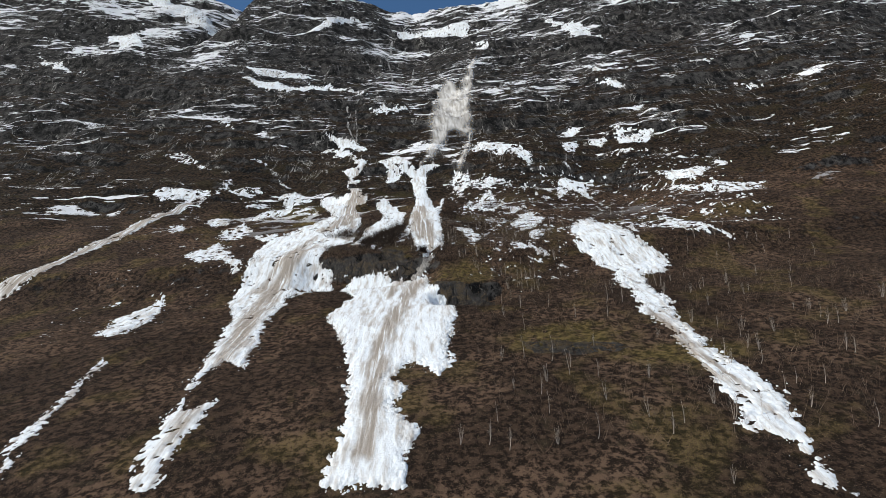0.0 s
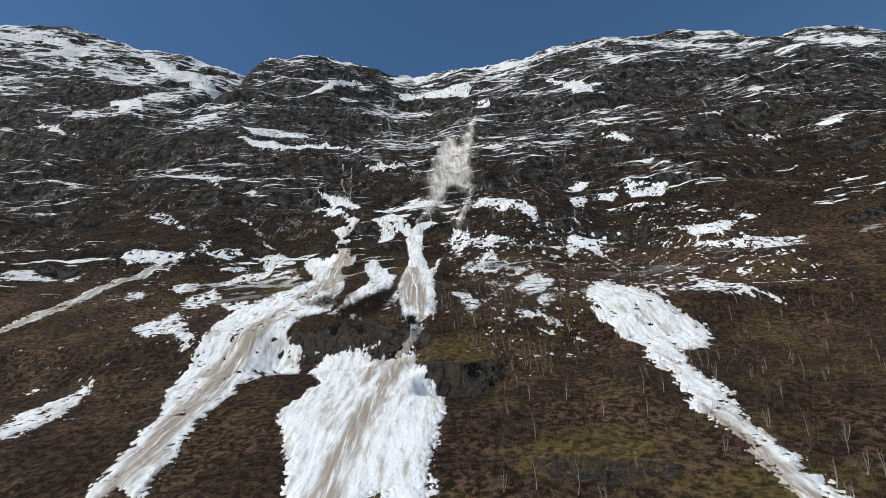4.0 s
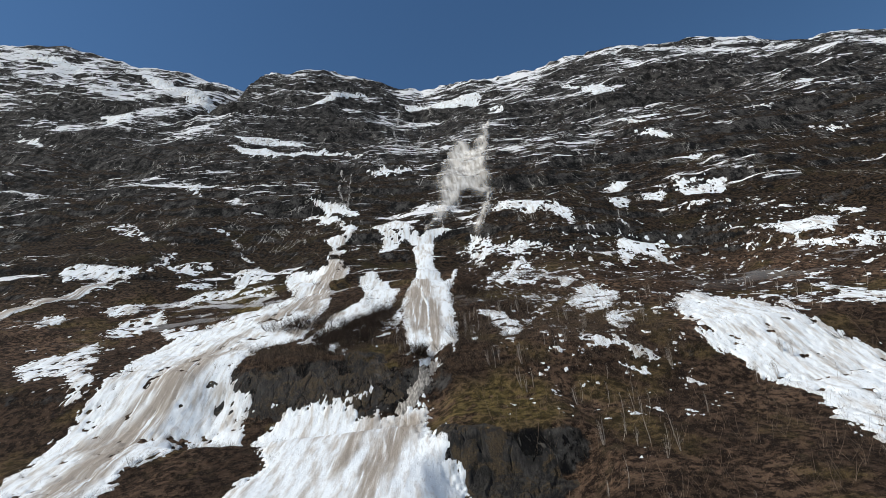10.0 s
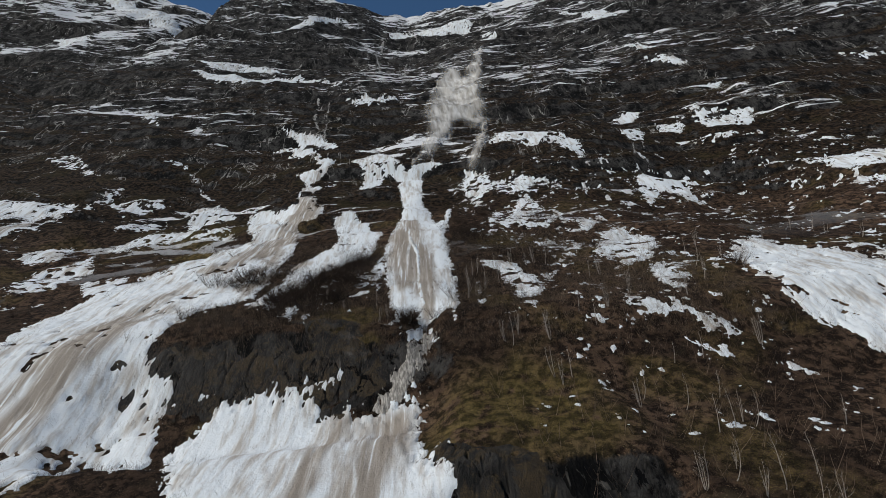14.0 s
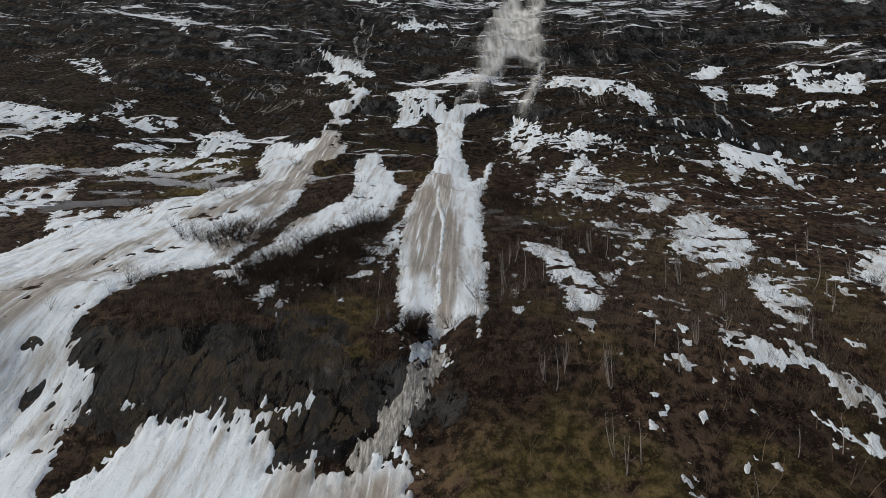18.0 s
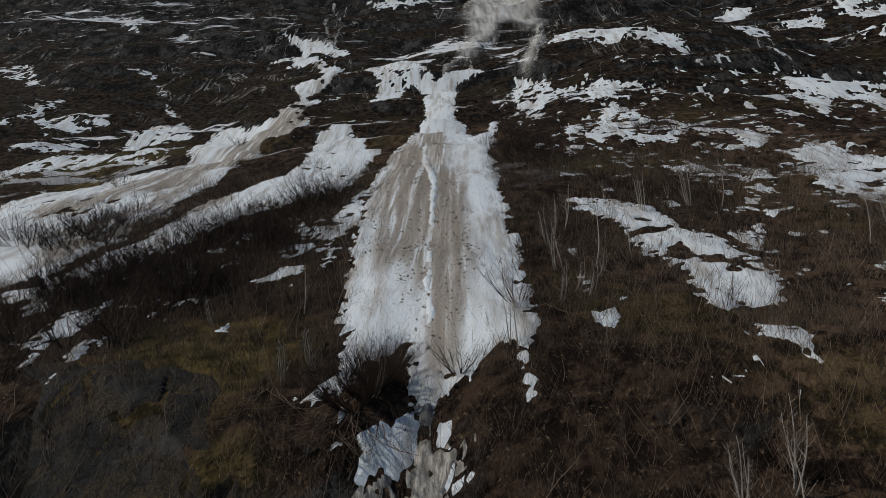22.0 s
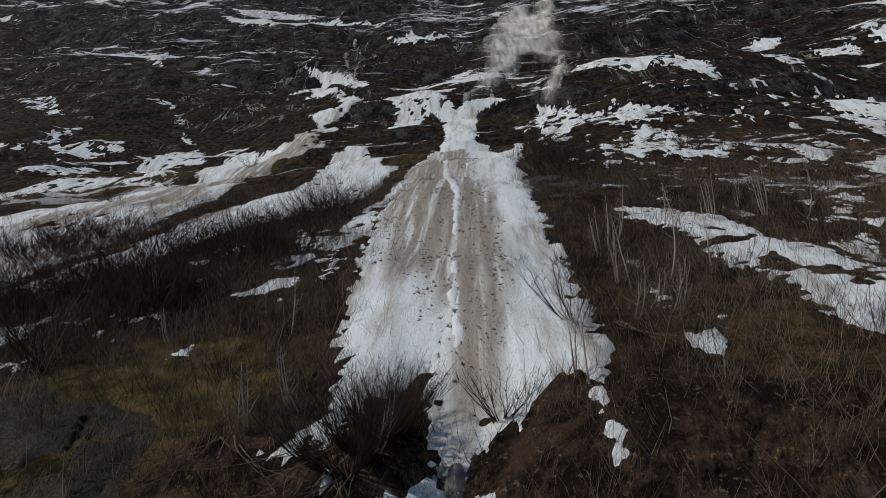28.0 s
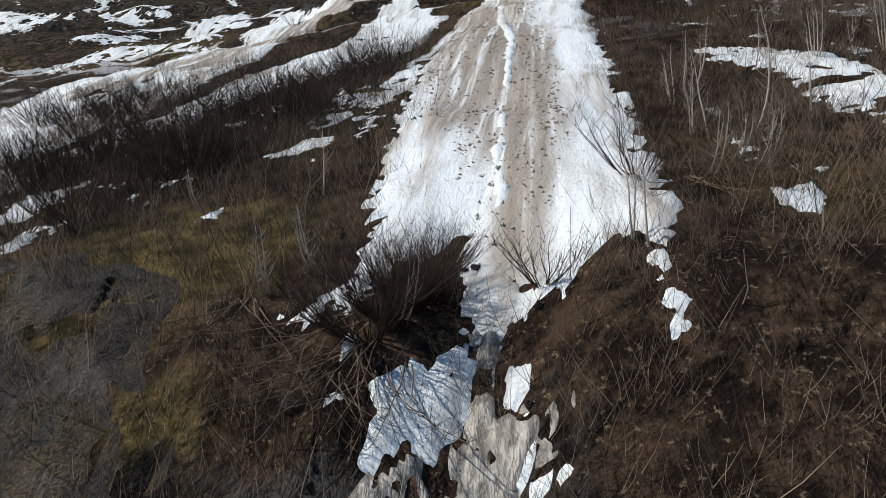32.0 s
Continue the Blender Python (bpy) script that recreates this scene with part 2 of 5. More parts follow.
def vnoise(x, y, seed):
    """Smooth value noise, -1 to 1."""
    i, j = np.floor(x), np.floor(y)
    u, v = x - i, y - j
    u, v = u * u * u * (u * (6 * u - 15) + 10), v * v * v * (v * (6 * v - 15) + 10)
    a, b = hashed(i, j, seed), hashed(i + 1, j, seed)
    c, d = hashed(i, j + 1, seed), hashed(i + 1, j + 1, seed)
    return 2 * (a + (b - a) * u + (c - a) * v + (a - b - c + d) * u * v) - 1


def fbm(x, y, seed, octaves=4, gain=0.5):
    total, amp, norm = 0, 1.0, 0
    for k in range(octaves):
        total, norm = total + amp * vnoise(x + 17.3 * k, y - 9.1 * k, seed + k), norm + amp
        x, y, amp = 1.93 * x + 0.31 * y, 1.93 * y - 0.31 * x, amp * gain
    return total / norm


def step(a, b, v):
    u = np.clip((v - a) / (b - a), 0, 1)
    return u * u * (3 - 2 * u)


# Height along the fall line, and the height of the crest from west to east.
FALL = [(-2600, -190), (-500, -185), (-220, -150), (-75, -93), (0, -57), (60, -25), (124, 5), (154, 17), (173, 26.5), (182, 35), (191, 45.5), (200, 50.5), (212, 57.5), (231, 69.5), (264, 89), (292, 104), (320, 122), (360, 153), (432, 216), (498, 290), (874, 652), (1000, 800), (1100, 912), (1130, 920), (1400, 820), (2600, 500)]
CREST = [(-2600, 700), (-1415, 1193), (-1045, 1128), (-899, 1114), (-748, 1052), (-589, 994), (-461, 936), (-406, 886), (-352, 969), (-270, 968), (-160, 953), (-54, 880), (0, 869), (110, 900), (250, 921), (365, 948), (537, 952), (649, 963), (762, 961), (881, 914), (996, 918), (1162, 922), (1460, 792), (2600, 760)]


def ground(x, y):
    """The height of the land at x, y (arrays)."""
    x, y = np.asarray(x, float), np.asarray(y, float)
    wx = x + 6 * fbm(x / 60, y / 60, 3, 2)
    wy = y + 5 * fbm(x / 45, y / 45, 5, 3) * step(120, 320, y)
    z = np.interp(wy, *zip(*FALL))
    wide = step(150, 330, y) * step(1100, 700, y)
    z = z + wide * np.where(x > 0, 0.00030, 0.00022) * np.minimum(np.abs(x), 420) ** 2
    z = z + (np.interp(x, *zip(*CREST)) - 912) * step(620, 1100, y)
    # bluff with a grassy head, and the dark wall west of the stream
    bluff = step(-7, 0, wx) * step(27, 17, wx)
    z = z + bluff * (3.0 * step(151, 156, wy) * step(205, 160, wy) - 5.5 * step(128, 142, wy) * step(156, 150, wy))
    wall = step(-72, -58, wx) * step(-3, -12, wx)
    brow = 183 + 0.25 * np.clip(-25 - wx, 0, 50)
    z = z - wall * (4.6 + 0.06 * np.clip(-25 - wx, 0, 50)) * step(166, 178, wy) * step(brow + 6, brow - 5, wy)
    # gully of the stream below the middle chute
    z = z - 2.2 * np.exp(-((x + 5 + 0.10 * (y - 190)) / 3.0) ** 2) * step(168, 178, y) * step(203, 194, y)
    z = z - 6.5 * np.exp(-((x + 108) / 45) ** 2) * step(195, 240, y) * step(520, 400, y)
    z = z - 11 * np.exp(-((x - 112) / 45) ** 2 - ((y - 280) / 50) ** 2)
    # broad ribs down the fall line and rock bands across it
    high = step(150, 420, y)
    z = z + 9 * high * fbm(x / 85, y / 210, 11, 3) + 22 * step(420, 800, y) * fbm(x / 210, y / 300, 13, 3)
    # rock bands: ledges and short walls that run along the slope
    rough = step(150, 340, y) * (0.8 + 0.6 * fbm(x / 110, y / 80, 19, 2))
    tilt = z + 0.10 * x + 6 * fbm(x / 130, y / 130, 17, 2)
    z = z + rough * (8.5 * fbm(x / 75, tilt / 17, 41, 3) + 3.0 * fbm(x / 24, tilt / 5.5, 43, 2))
    z = z + step(430, 620, y) * (13 * fbm(x / 120, tilt / 36, 45, 3) + 6 * (0.5 - np.abs(fbm(x / 34, y / 60, 47, 3))))
    z = z + 1.3 * rough * fbm(x / 8, y / 8, 23, 3)
    near = step(40, 110, y) * step(420, 300, y)
    return z + near * (0.9 * fbm(x / 14, y / 14, 31, 3) + 0.35 * fbm(x / 3.1, y / 3.1, 37, 3))

# ---- the ground ----
def lines(*spans):
    """Grid lines from (start, step at start), ... with the step changing evenly between."""
    at = [spans[0][0]]
    while at[-1] < spans[-1][0]:
        at.append(at[-1] + float(np.interp(at[-1], *zip(*spans))))
    return np.array(at)


def sheet(name, xs, ys, zs, material, keep=None):
    """A mesh over a grid; keep: which of its cells are built."""
    ny, nx = zs.shape
    gx, gy = np.meshgrid(xs, ys)
    places = np.stack([gx, gy, zs], -1).reshape(-1, 3)
    n = np.arange(ny * nx).reshape(ny, nx)
    quads = np.stack([n[:-1, :-1], n[:-1, 1:], n[1:, 1:], n[1:, :-1]], -1)
    quads = quads.reshape(-1, 4) if keep is None else quads[keep]
    used, quads = np.unique(quads, return_inverse=True)
    quads = quads.reshape(-1, 4)
    mesh = bpy.data.meshes.new(name)
    mesh.vertices.add(len(used)), mesh.loops.add(4 * len(quads)), mesh.polygons.add(len(quads))
    mesh.vertices.foreach_set("co", places[used].astype(np.float32).ravel())
    mesh.loops.foreach_set("vertex_index", quads.astype(np.int32).ravel())
    mesh.polygons.foreach_set("loop_start", np.arange(0, 4 * len(quads), 4, dtype=np.int32))
    mesh.polygons.foreach_set("use_smooth", np.ones(len(quads), bool))
    mesh.update(calc_edges=True)
    mesh.materials.append(material)
    return new(name, mesh)


XS = lines((-2600, 60), (-1200, 14), (-500, 4.0), (-200, 2.2), (-60, 1.0), (60, 1.0), (200, 2.2), (500, 4.0), (1200, 14), (2600, 60))
YS = lines((-2600, 80), (-100, 8), (60, 1.6), (170, 0.9), (300, 1.1), (500, 2.0), (900, 2.8), (1130, 3.5), (1300, 20), (2600, 90))
LAND = ground(*np.meshgrid(XS, YS))


def on_land(x, y):
    """The height of the ground's mesh at x, y (arrays)."""
    x, y = np.asarray(x, float), np.asarray(y, float)
    i = np.clip(np.searchsorted(XS, x) - 1, 0, len(XS) - 2)
    j = np.clip(np.searchsorted(YS, y) - 1, 0, len(YS) - 2)
    u, v = (x - XS[i]) / (XS[i + 1] - XS[i]), (y - YS[j]) / (YS[j + 1] - YS[j])
    low = LAND[j, i] * (1 - u) + LAND[j, i + 1] * u
    return low * (1 - v) + (LAND[j + 1, i] * (1 - u) + LAND[j + 1, i + 1] * u) * v


def inside(x, y, outlines):
    """Metres from the edge of the outlines, positive within."""
    best = np.full(x.shape, -1e9)
    for outline in outlines:
        ring = np.array(outline)
        near, odd = np.full(x.shape, 1e9), np.zeros(x.shape, bool)
        for (ax, ay), (bx, by) in zip(ring, np.roll(ring, -1, 0)):
            dx, dy = bx - ax, by - ay
            t = np.clip(((x - ax) * dx + (y - ay) * dy) / (dx * dx + dy * dy + 1e-9), 0, 1)
            near = np.minimum(near, np.hypot(x - ax - t * dx, y - ay - t * dy))
            if dy:
                odd ^= ((ay > y) != (by > y)) & (x < ax + (y - ay) * dx / dy)
        best = np.maximum(best, np.where(odd, near, -near))
    return best


def blurred(z, r):
    """The mean of z over a square of 2 r + 1 cells."""
    for _ in range(2):
        z = np.pad(z, ((r + 1, r), (0, 0)), "edge").cumsum(0)
        z = ((z[2 * r + 1:] - z[:-2 * r - 1]) / (2 * r + 1)).T
    return z


def drape(name, outlines, material, depth, rag, bare=0.0, lift=0.0, seed=50, cell=None, stains=(), fade=0.0):
    """A sheet of snow over the ground: it thins out to a ragged edge that runs into the ground."""
    ends = np.array([p for outline in outlines for p in outline])
    low, high = ends.min(0) - rag - 1, ends.max(0) + rag + 1
    cell = cell or float(np.clip(0.0022 * (ends[:, 1].mean() - 60), 0.28, 0.9))
    cell = max(cell, float(np.sqrt(np.prod(high - low) / 90000)))
    xs, ys = np.arange(low[0], high[0], cell), np.arange(low[1], high[1], cell)
    x, y = np.meshgrid(xs, ys)
    size = max(rag, 0.3)
    f = inside(x, y, outlines) + rag * (fbm(x / (3.2 * size), y / (4.2 * size), seed, 3) - 0.25)
    f = f + (1.5 * rag + min(0.8, 0.08 + 1.1 * rag)) * fbm(x / (0.6 * size + 0.4), y / (0.8 * size + 0.4), seed + 7, 4, 0.8)
    f = f + 0.9 * min(1.0, rag + 0.3) * np.clip(fbm(x / 0.9, y / 1.1, seed + 8, 3, 0.8) - 0.05, -1, 0.3) * step(4.0, 0.5, f)
    f = f + (0.12 if rag < 0.25 else 0.0)
    if bare:
        holes = fbm(x / 3.4, y / 2.6, seed + 3, 4, 0.6) + 0.35 * fbm(x / 0.9, y / 0.8, seed + 5, 2)
        f = np.minimum(f, 3.0 * (0.62 - 0.85 * bare + holes))
    body = np.clip(f * 0.32, -0.35, 1) * depth
    body = np.where(body > 0, depth * np.sqrt(np.clip(body / depth, 0, 1)), body)
    body = body + step(0, 1.5, f) * (0.16 * fbm(x / 2.2, y / 11, seed + 9, 4, 0.6) + 0.05 * fbm(x / 0.6, y / 0.8, seed + 11, 2))
    base = on_land(x, y)
    z = base + step(0, 2.0, f) * np.maximum(blurred(base, max(2, int(2.2 / cell))) - base, -0.3 * depth) + body + lift * step(-0.3, 0.5, f) - 0.4 * step(0.1, -0.5, f)
    live = f > -0.5
    keep = live[:-1, :-1] | live[1:, :-1] | live[:-1, 1:] | live[1:, 1:]
    ob = sheet(name, xs, ys, z, material, keep)
    if stains or fade:
        at = np.empty(3 * len(ob.data.vertices), np.float32)
        ob.data.vertices.foreach_get("co", at)
        vx, vy = at[0::3].astype(float), at[1::3].astype(float)
    if fade:
        thin = inside(vx, vy, outlines) + 3.0 * fbm(vx / 6, vy / 14, seed + 15, 3)
        ob.data.attributes.new("fade", "FLOAT", "POINT").data.foreach_set("value", step(-0.5, fade, thin).astype(np.float32))
    if stains:
        edge = inside(vx, vy, stains) - 0.7 + 2.4 * fbm(vx / 2.0, vy / 9.0, seed + 13, 4, 0.6)
        ob.data.attributes.new("dirt", "FLOAT", "POINT").data.foreach_set("value", step(-1.5, 2.0, edge).astype(np.float32))
    return ob


def plates(x, y, seed):
    """Flat-topped cells of random height, -1 to 1, with how near their edge lies."""
    i, j = np.floor(x), np.floor(y)
    best, second, tall = np.full(x.shape, 9.0), np.full(x.shape, 9.0), np.zeros(x.shape)
    for a in (-1, 0, 1):
        for b in (-1, 0, 1):
            d = np.hypot(i + a + hashed(i + a, j + b, seed) - x, j + b + hashed(i + a, j + b, seed + 1) - y)
            closer = d < best
            second = np.where(closer, best, np.minimum(second, d))
            tall = np.where(closer, hashed(i + a, j + b, seed + 2), tall)
            best = np.where(closer, d, best)
    return 2 * tall - 1, second - best


def crags(outline, height, seed, cell=0.25, material=None):
    """A craggy rock face let into the slope: stepped plates with cracks between."""
    ends = np.array(outline)
    low, high = ends.min(0) - 3, ends.max(0) + 3
    xs, ys = np.arange(low[0], high[0], cell), np.arange(low[1], high[1], cell)
    x, y = np.meshgrid(xs, ys)
    f = inside(x, y, [outline]) + 2.2 * fbm(x / 4, y / 4, seed, 3)
    wx, wy = x + 0.5 * fbm(x / 1.3, y / 1.3, seed + 1, 2), y + 0.5 * fbm(x / 1.3, y / 1.3, seed + 2, 2)
    big, gap = plates(wx / 4.2, wy / 4.2, seed + 3)
    small, slit = plates(wx / 1.2, wy / 1.5, seed + 5)
    body = height * (0.55 * big + 0.22 * small + 0.5) - 0.5 * step(0.12, 0.0, gap) - 0.18 * step(0.12, 0.0, slit) + 0.12 * fbm(x / 0.5, y / 0.5, seed + 7, 2)
    z = on_land(x, y) + np.where(f > 0, body * step(0, 1.8, f) + 0.06, 0.3 * f)
    live = f > -0.6
    ob = sheet("cliff", xs, ys, z, material or CRAG, live[:-1, :-1] & live[1:, 1:])
    ob.data.polygons.foreach_set("use_smooth", np.zeros(len(ob.data.polygons), bool))
    return tagged(ob, "craggy face of dark wet rock", "cliff")

land = tagged(sheet("ground", XS, YS, LAND, GROUND),
              "steep brown mountainside with rock bands and a snowy crest", "ground", kind="structure")
# yellow turf on the head of the bluff and on a few banks: centre, reach along and up the slope
TURF = [(9, 168, 15, 14), (34, 94, 19, 11), (-23, 191, 3, 1.5), (-16, 187.5, 2.5, 1.5), (-20, 196, 7, 5), (-75, 262, 20, 12), (22, 245, 12, 8), (-25, 320, 20, 14), (-95, 300, 26, 20), (60, 76, 18, 7)]
gx, gy = np.meshgrid(XS, YS)
turf = np.zeros(gx.shape)
for cx, cy, rx, ry in TURF:
    turf = np.maximum(turf, step(1.25, 0.55, np.hypot((gx - cx) / rx, (gy - cy) / ry) + 0.35 * fbm(gx / 6, gy / 6, 71, 3)))
land.data.attributes.new("turf", "FLOAT", "POINT").data.foreach_set("value", turf.ravel().astype(np.float32))

# ---- snow ----
# Each row: label, depth, raggedness, share left bare, outlines on the map.
SNOWFIELDS = []
SNOWFIELDS.append(("broad white avalanche fan below the dark cliff", 1.3, 1.2, 0.0,
    [[(-38.4, 162.1), (-28.4, 162.1), (-11.7, 163.4), (-4.1, 163.1), (2, 143.6), (3.6, 120.9), (0.3, 102.7), (-2.2, 79.9), (-5.5, 74.9), (-11.5, 84.7), (-17.6, 75.8), (-12.2, 68.7), (-16.9, 61.9), (-10.3, 52.3), (-11.5, 47.1), (-13.1, 34.8), (-29.2, 36.8), (-28.2, 47.5), (-27, 56.5), (-29.9, 78), (-33.9, 100.6), (-45.2, 127.9)],
     [(-40.4, 160.6), (-48.1, 177), (-42.5, 184.4), (-34.3, 184.7), (-25.6, 183.2), (-23, 180.8), (-16, 179.8), (-7.9, 181.5), (-6.4, 177.9), (-6.9, 167.3), (-4.3, 159), (-0.8, 148.2), (1.4, 141.5), (-35.5, 147.6)]]))
SNOWFIELDS.append(("long white avalanche track with a grey stripe", 1.1, 1.4, 0.2,
    [[(-68.5, 282.5), (-52.7, 262.7), (-50.8, 242.9), (-45.4, 232), (-45.7, 210.2), (-50.9, 209.4), (-55.9, 206.8), (-58.9, 193.9), (-59.6, 191.5), (-55.2, 188.9), (-52.2, 187.7), (-51, 177.7), (-50.8, 167.2), (-62.2, 178.5), (-61.5, 166.8), (-67.2, 161.2), (-65.9, 152.6), (-72, 153.9), (-94.4, 179.4), (-91.5, 187.1), (-95, 203.7), (-99, 226.4), (-93.1, 240.5), (-81.3, 247.4), (-74.2, 259.5)],
     [(-64.7, 281), (-75.9, 260.8), (-90.5, 234.6), (-99.2, 220.5), (-94.6, 188.4), (-93, 161.6), (-82, 137.8), (-76.9, 108.4), (-74.4, 85.7), (-71.9, 73.3), (-71, 55), (-66.4, 41.1), (-61.2, 40.6), (-63, 53.9), (-61.7, 59.6), (-61.5, 72.8), (-67.8, 67.4), (-70.1, 75.8), (-70.7, 88.2), (-68.3, 95.1), (-61, 88.6), (-62.5, 106.5), (-65.5, 126.4), (-67.1, 156.2), (-65.8, 182.3), (-52.2, 180.3), (-62.2, 191.9), (-60.9, 217.1), (-54.9, 240.7)],
     [(-49.7, 366.6), (-58.5, 364.5), (-66.4, 350.3), (-47.5, 311.4), (-45.7, 290), (-56, 290.8), (-61.9, 282.9), (-57.2, 256.6), (-50.9, 249.7), (-51.7, 240.2), (-54.2, 233.2), (-55.3, 227.5), (-53.3, 221.3), (-70.1, 237.4), (-62.4, 239.7), (-59.4, 248.2), (-66.6, 269.3), (-71.2, 294.2), (-79.9, 323.4), (-55.8, 293.1), (-55.5, 312.3), (-67.5, 340.1), (-68.8, 367.2)]]))
SNOWFIELDS.append(("white avalanche fan narrowing into a gully", 1.2, 2.0, 0.15,
    [[(88, 227.9), (91.6, 213.1), (98.5, 206.3), (97.7, 188.4), (106.2, 175.2), (95.9, 155), (88.3, 154.3), (80, 155.1), (76.9, 144.4), (70.3, 136.8), (69, 141.3), (75, 165.4), (70.6, 173), (68.4, 182.8), (67.3, 188.3), (73.6, 218.7)],
     [(87.5, 159.8), (78.9, 135.4), (77.8, 116), (70.7, 94.8), (69.8, 75.7), (69.7, 66.1), (73.2, 57.1), (66, 41.9), (61.4, 28.8), (61, 26.1), (58.3, 26.3), (61, 37.6), (55.9, 45.1), (58.4, 54.7), (60.5, 67.7), (63.9, 88.6), (64.4, 112.9), (70, 130.4), (76.3, 163)]]))
SNOWFIELDS.append(("thin snow in a narrow runnel", 0.5, 0.8, 0.3,
    [[(-112.7, 353), (-110, 353.1), (-99.7, 296.3), (-121, 281.7), (-128, 287.1), (-108.5, 306.1)]]))
SNOWFIELDS.append(("snow lining a narrow stream bed", 0.7, 1.5, 0.25,
    [[(-94.2, 45.7), (-103.4, 56.8), (-104.3, 67.6), (-105.5, 78.9), (-109.1, 93.3), (-111.8, 107.1), (-107.4, 101.3), (-104.6, 82), (-100.7, 68.3), (-99.3, 56.1)]]))
SNOWFIELDS.append(("snow patch at the head of a stream bed", 0.7, 1.8, 0.25,
    [[(-128.5, 128.5), (-135.5, 152.6), (-130.1, 163.3), (-128.2, 176.6), (-122, 167.9), (-117.3, 148.1), (-118.5, 128.8), (-122.1, 124)]]))
SNOWFIELDS.append(("narrow muddy avalanche runnel on the western slope", 0.7, 1.2, 0.2,
    [[(-212.9, 186.6), (-204.9, 177.2), (-198.6, 188.8), (-196.2, 212.7), (-183.7, 242.6), (-179.2, 273.2), (-170.7, 323.5), (-175.1, 323.7), (-186.8, 280.4), (-194.3, 243.6), (-202.3, 212.9)]]))
SNOWFIELDS.append(("long snow strip among grey bushes", 0.8, 3.0, 0.6,
    [[(148.1, 283.1), (160.7, 273.8), (168.2, 258.8), (182.7, 259), (205.3, 245), (188.3, 228.2), (172.4, 244), (162.9, 256.3), (153, 281.8)]]))
SNOWFIELDS.append(("thin broken snow strip on the slope", 0.6, 2.0, 0.6,
    [[(127, 223.7), (135.2, 213.5), (136.8, 192), (144.6, 185.2), (143, 183.5), (131.4, 188.4), (120, 192.9), (114.4, 198.7)]]))
SNOWFIELDS.append(("row of snow patches on rock ledges", 0.8, 3.0, 0.45,
    [[(49, 417.6), (71.1, 400.1), (80.2, 380.4), (91, 362.5), (81.2, 336.7), (74.5, 361.4), (61.5, 365.6), (42, 385.9)]]))
SNOWFIELDS.append(("snow patches along a rock ledge", 0.8, 3.0, 0.5,
    [[(137.2, 373), (166.1, 365.3), (182.4, 347.4), (184.3, 345.1), (159.4, 355), (140.4, 372.7)]]))
SNOWFIELDS.append(("steep snow chute running down to the stream", 0.9, 0.55, 0,
    [[(-9.2, 373.8), (-4.5, 361.9), (-3.5, 326.6), (-1.6, 263.6), (1.8, 265.2), (11.3, 322.5), (3.4, 247.3), (3.4, 231.6), (3.3, 222.5), (2.9, 215.6), (3.9, 214.8), (3.2, 208.2), (2.9, 201.7), (2.7, 197.3), (2.8, 195.4), (1.6, 193.3), (0.4, 194.5), (-0.8, 194), (-1.9, 192.8), (-3, 192.5), (-3.7, 194.3), (-4.7, 195), (-5.6, 194.3), (-6.7, 194.6), (-7.3, 196.8), (-8.5, 195.5), (-9.6, 193.3), (-10.2, 192.2), (-10.9, 190.8), (-12.2, 190.5), (-12.6, 191), (-11.7, 191.8), (-10.7, 192.9), (-11, 195.1), (-11, 197.6), (-12.4, 200.2), (-12.5, 203), (-13.1, 207.8), (-14.3, 216.2)],
     [(-14.2, 215.7), (-14.8, 227.4), (-16.1, 243.5), (-15, 254), (-12.6, 270.8), (-9.9, 286.2), (-15.8, 363.1), (-9.2, 373.8), (-3.5, 326.6), (-1.3, 235.6), (-4, 215.6)],
     [(-22.1, 376.7), (-10.5, 364.5), (-12, 332.7), (-9.8, 287.4), (-12.5, 259.4), (-1.6, 253), (1.1, 269.3), (-3.1, 337), (-1.9, 374.9), (10.7, 377.1), (4.2, 382.5), (-10.1, 376.4)]]))
SNOWFIELDS.append(("pocket of snow at the head of the chute", 0.8, 0.9, 0.25,
    [[(-46.2, 393.8), (-28.5, 405.2), (-16.7, 383.8), (-10.2, 376.1), (-23.9, 374.7), (-28.8, 349.5), (-36.7, 350.2), (-35.9, 378.8)]]))
SNOWFIELDS.append(("long white snow strip above dark bushes", 0.9, 0.5, 0.08,
    [[(-35, 303.9), (-29.2, 291.7), (-22.8, 273), (-16.9, 259.4), (-18.8, 252.3), (-19.1, 236.4), (-21.8, 234.4), (-25.2, 232.7), (-27.4, 230.3), (-30.5, 227), (-32.9, 224.5), (-33.6, 219.7), (-33.7, 214.7), (-35.8, 215.3), (-40.2, 223.7), (-41.7, 233.7), (-37.7, 240.6), (-35.5, 248.4), (-32.1, 256), (-39.5, 291.6), (-36.9, 293.2)]]))
SNOWFIELDS.append(("thin snow half hidden by bare bushes", 0.5, 0.7, 0.2,
    [[(-41.7, 233.7), (-42.1, 226.7), (-42.6, 221.3), (-42.6, 215.3), (-44.6, 212.2), (-45.5, 206.4), (-36.9, 198.3), (-37.4, 201.4), (-39, 207.2), (-38.8, 211.4), (-36.4, 214.4), (-33.6, 219.7)],
     [(-32.43, 194.24), (-32.49, 196.45), (-32.08, 197.64), (-31.77, 200.53), (-33, 204.22), (-34.39, 202.54), (-34.97, 198.94), (-35.49, 197.06)],
     [(-29.1, 191.14), (-28.44, 192.4), (-29.35, 195.18), (-29.62, 198.51), (-30.28, 196.58), (-30.25, 194.22), (-30.78, 192.72)]]))
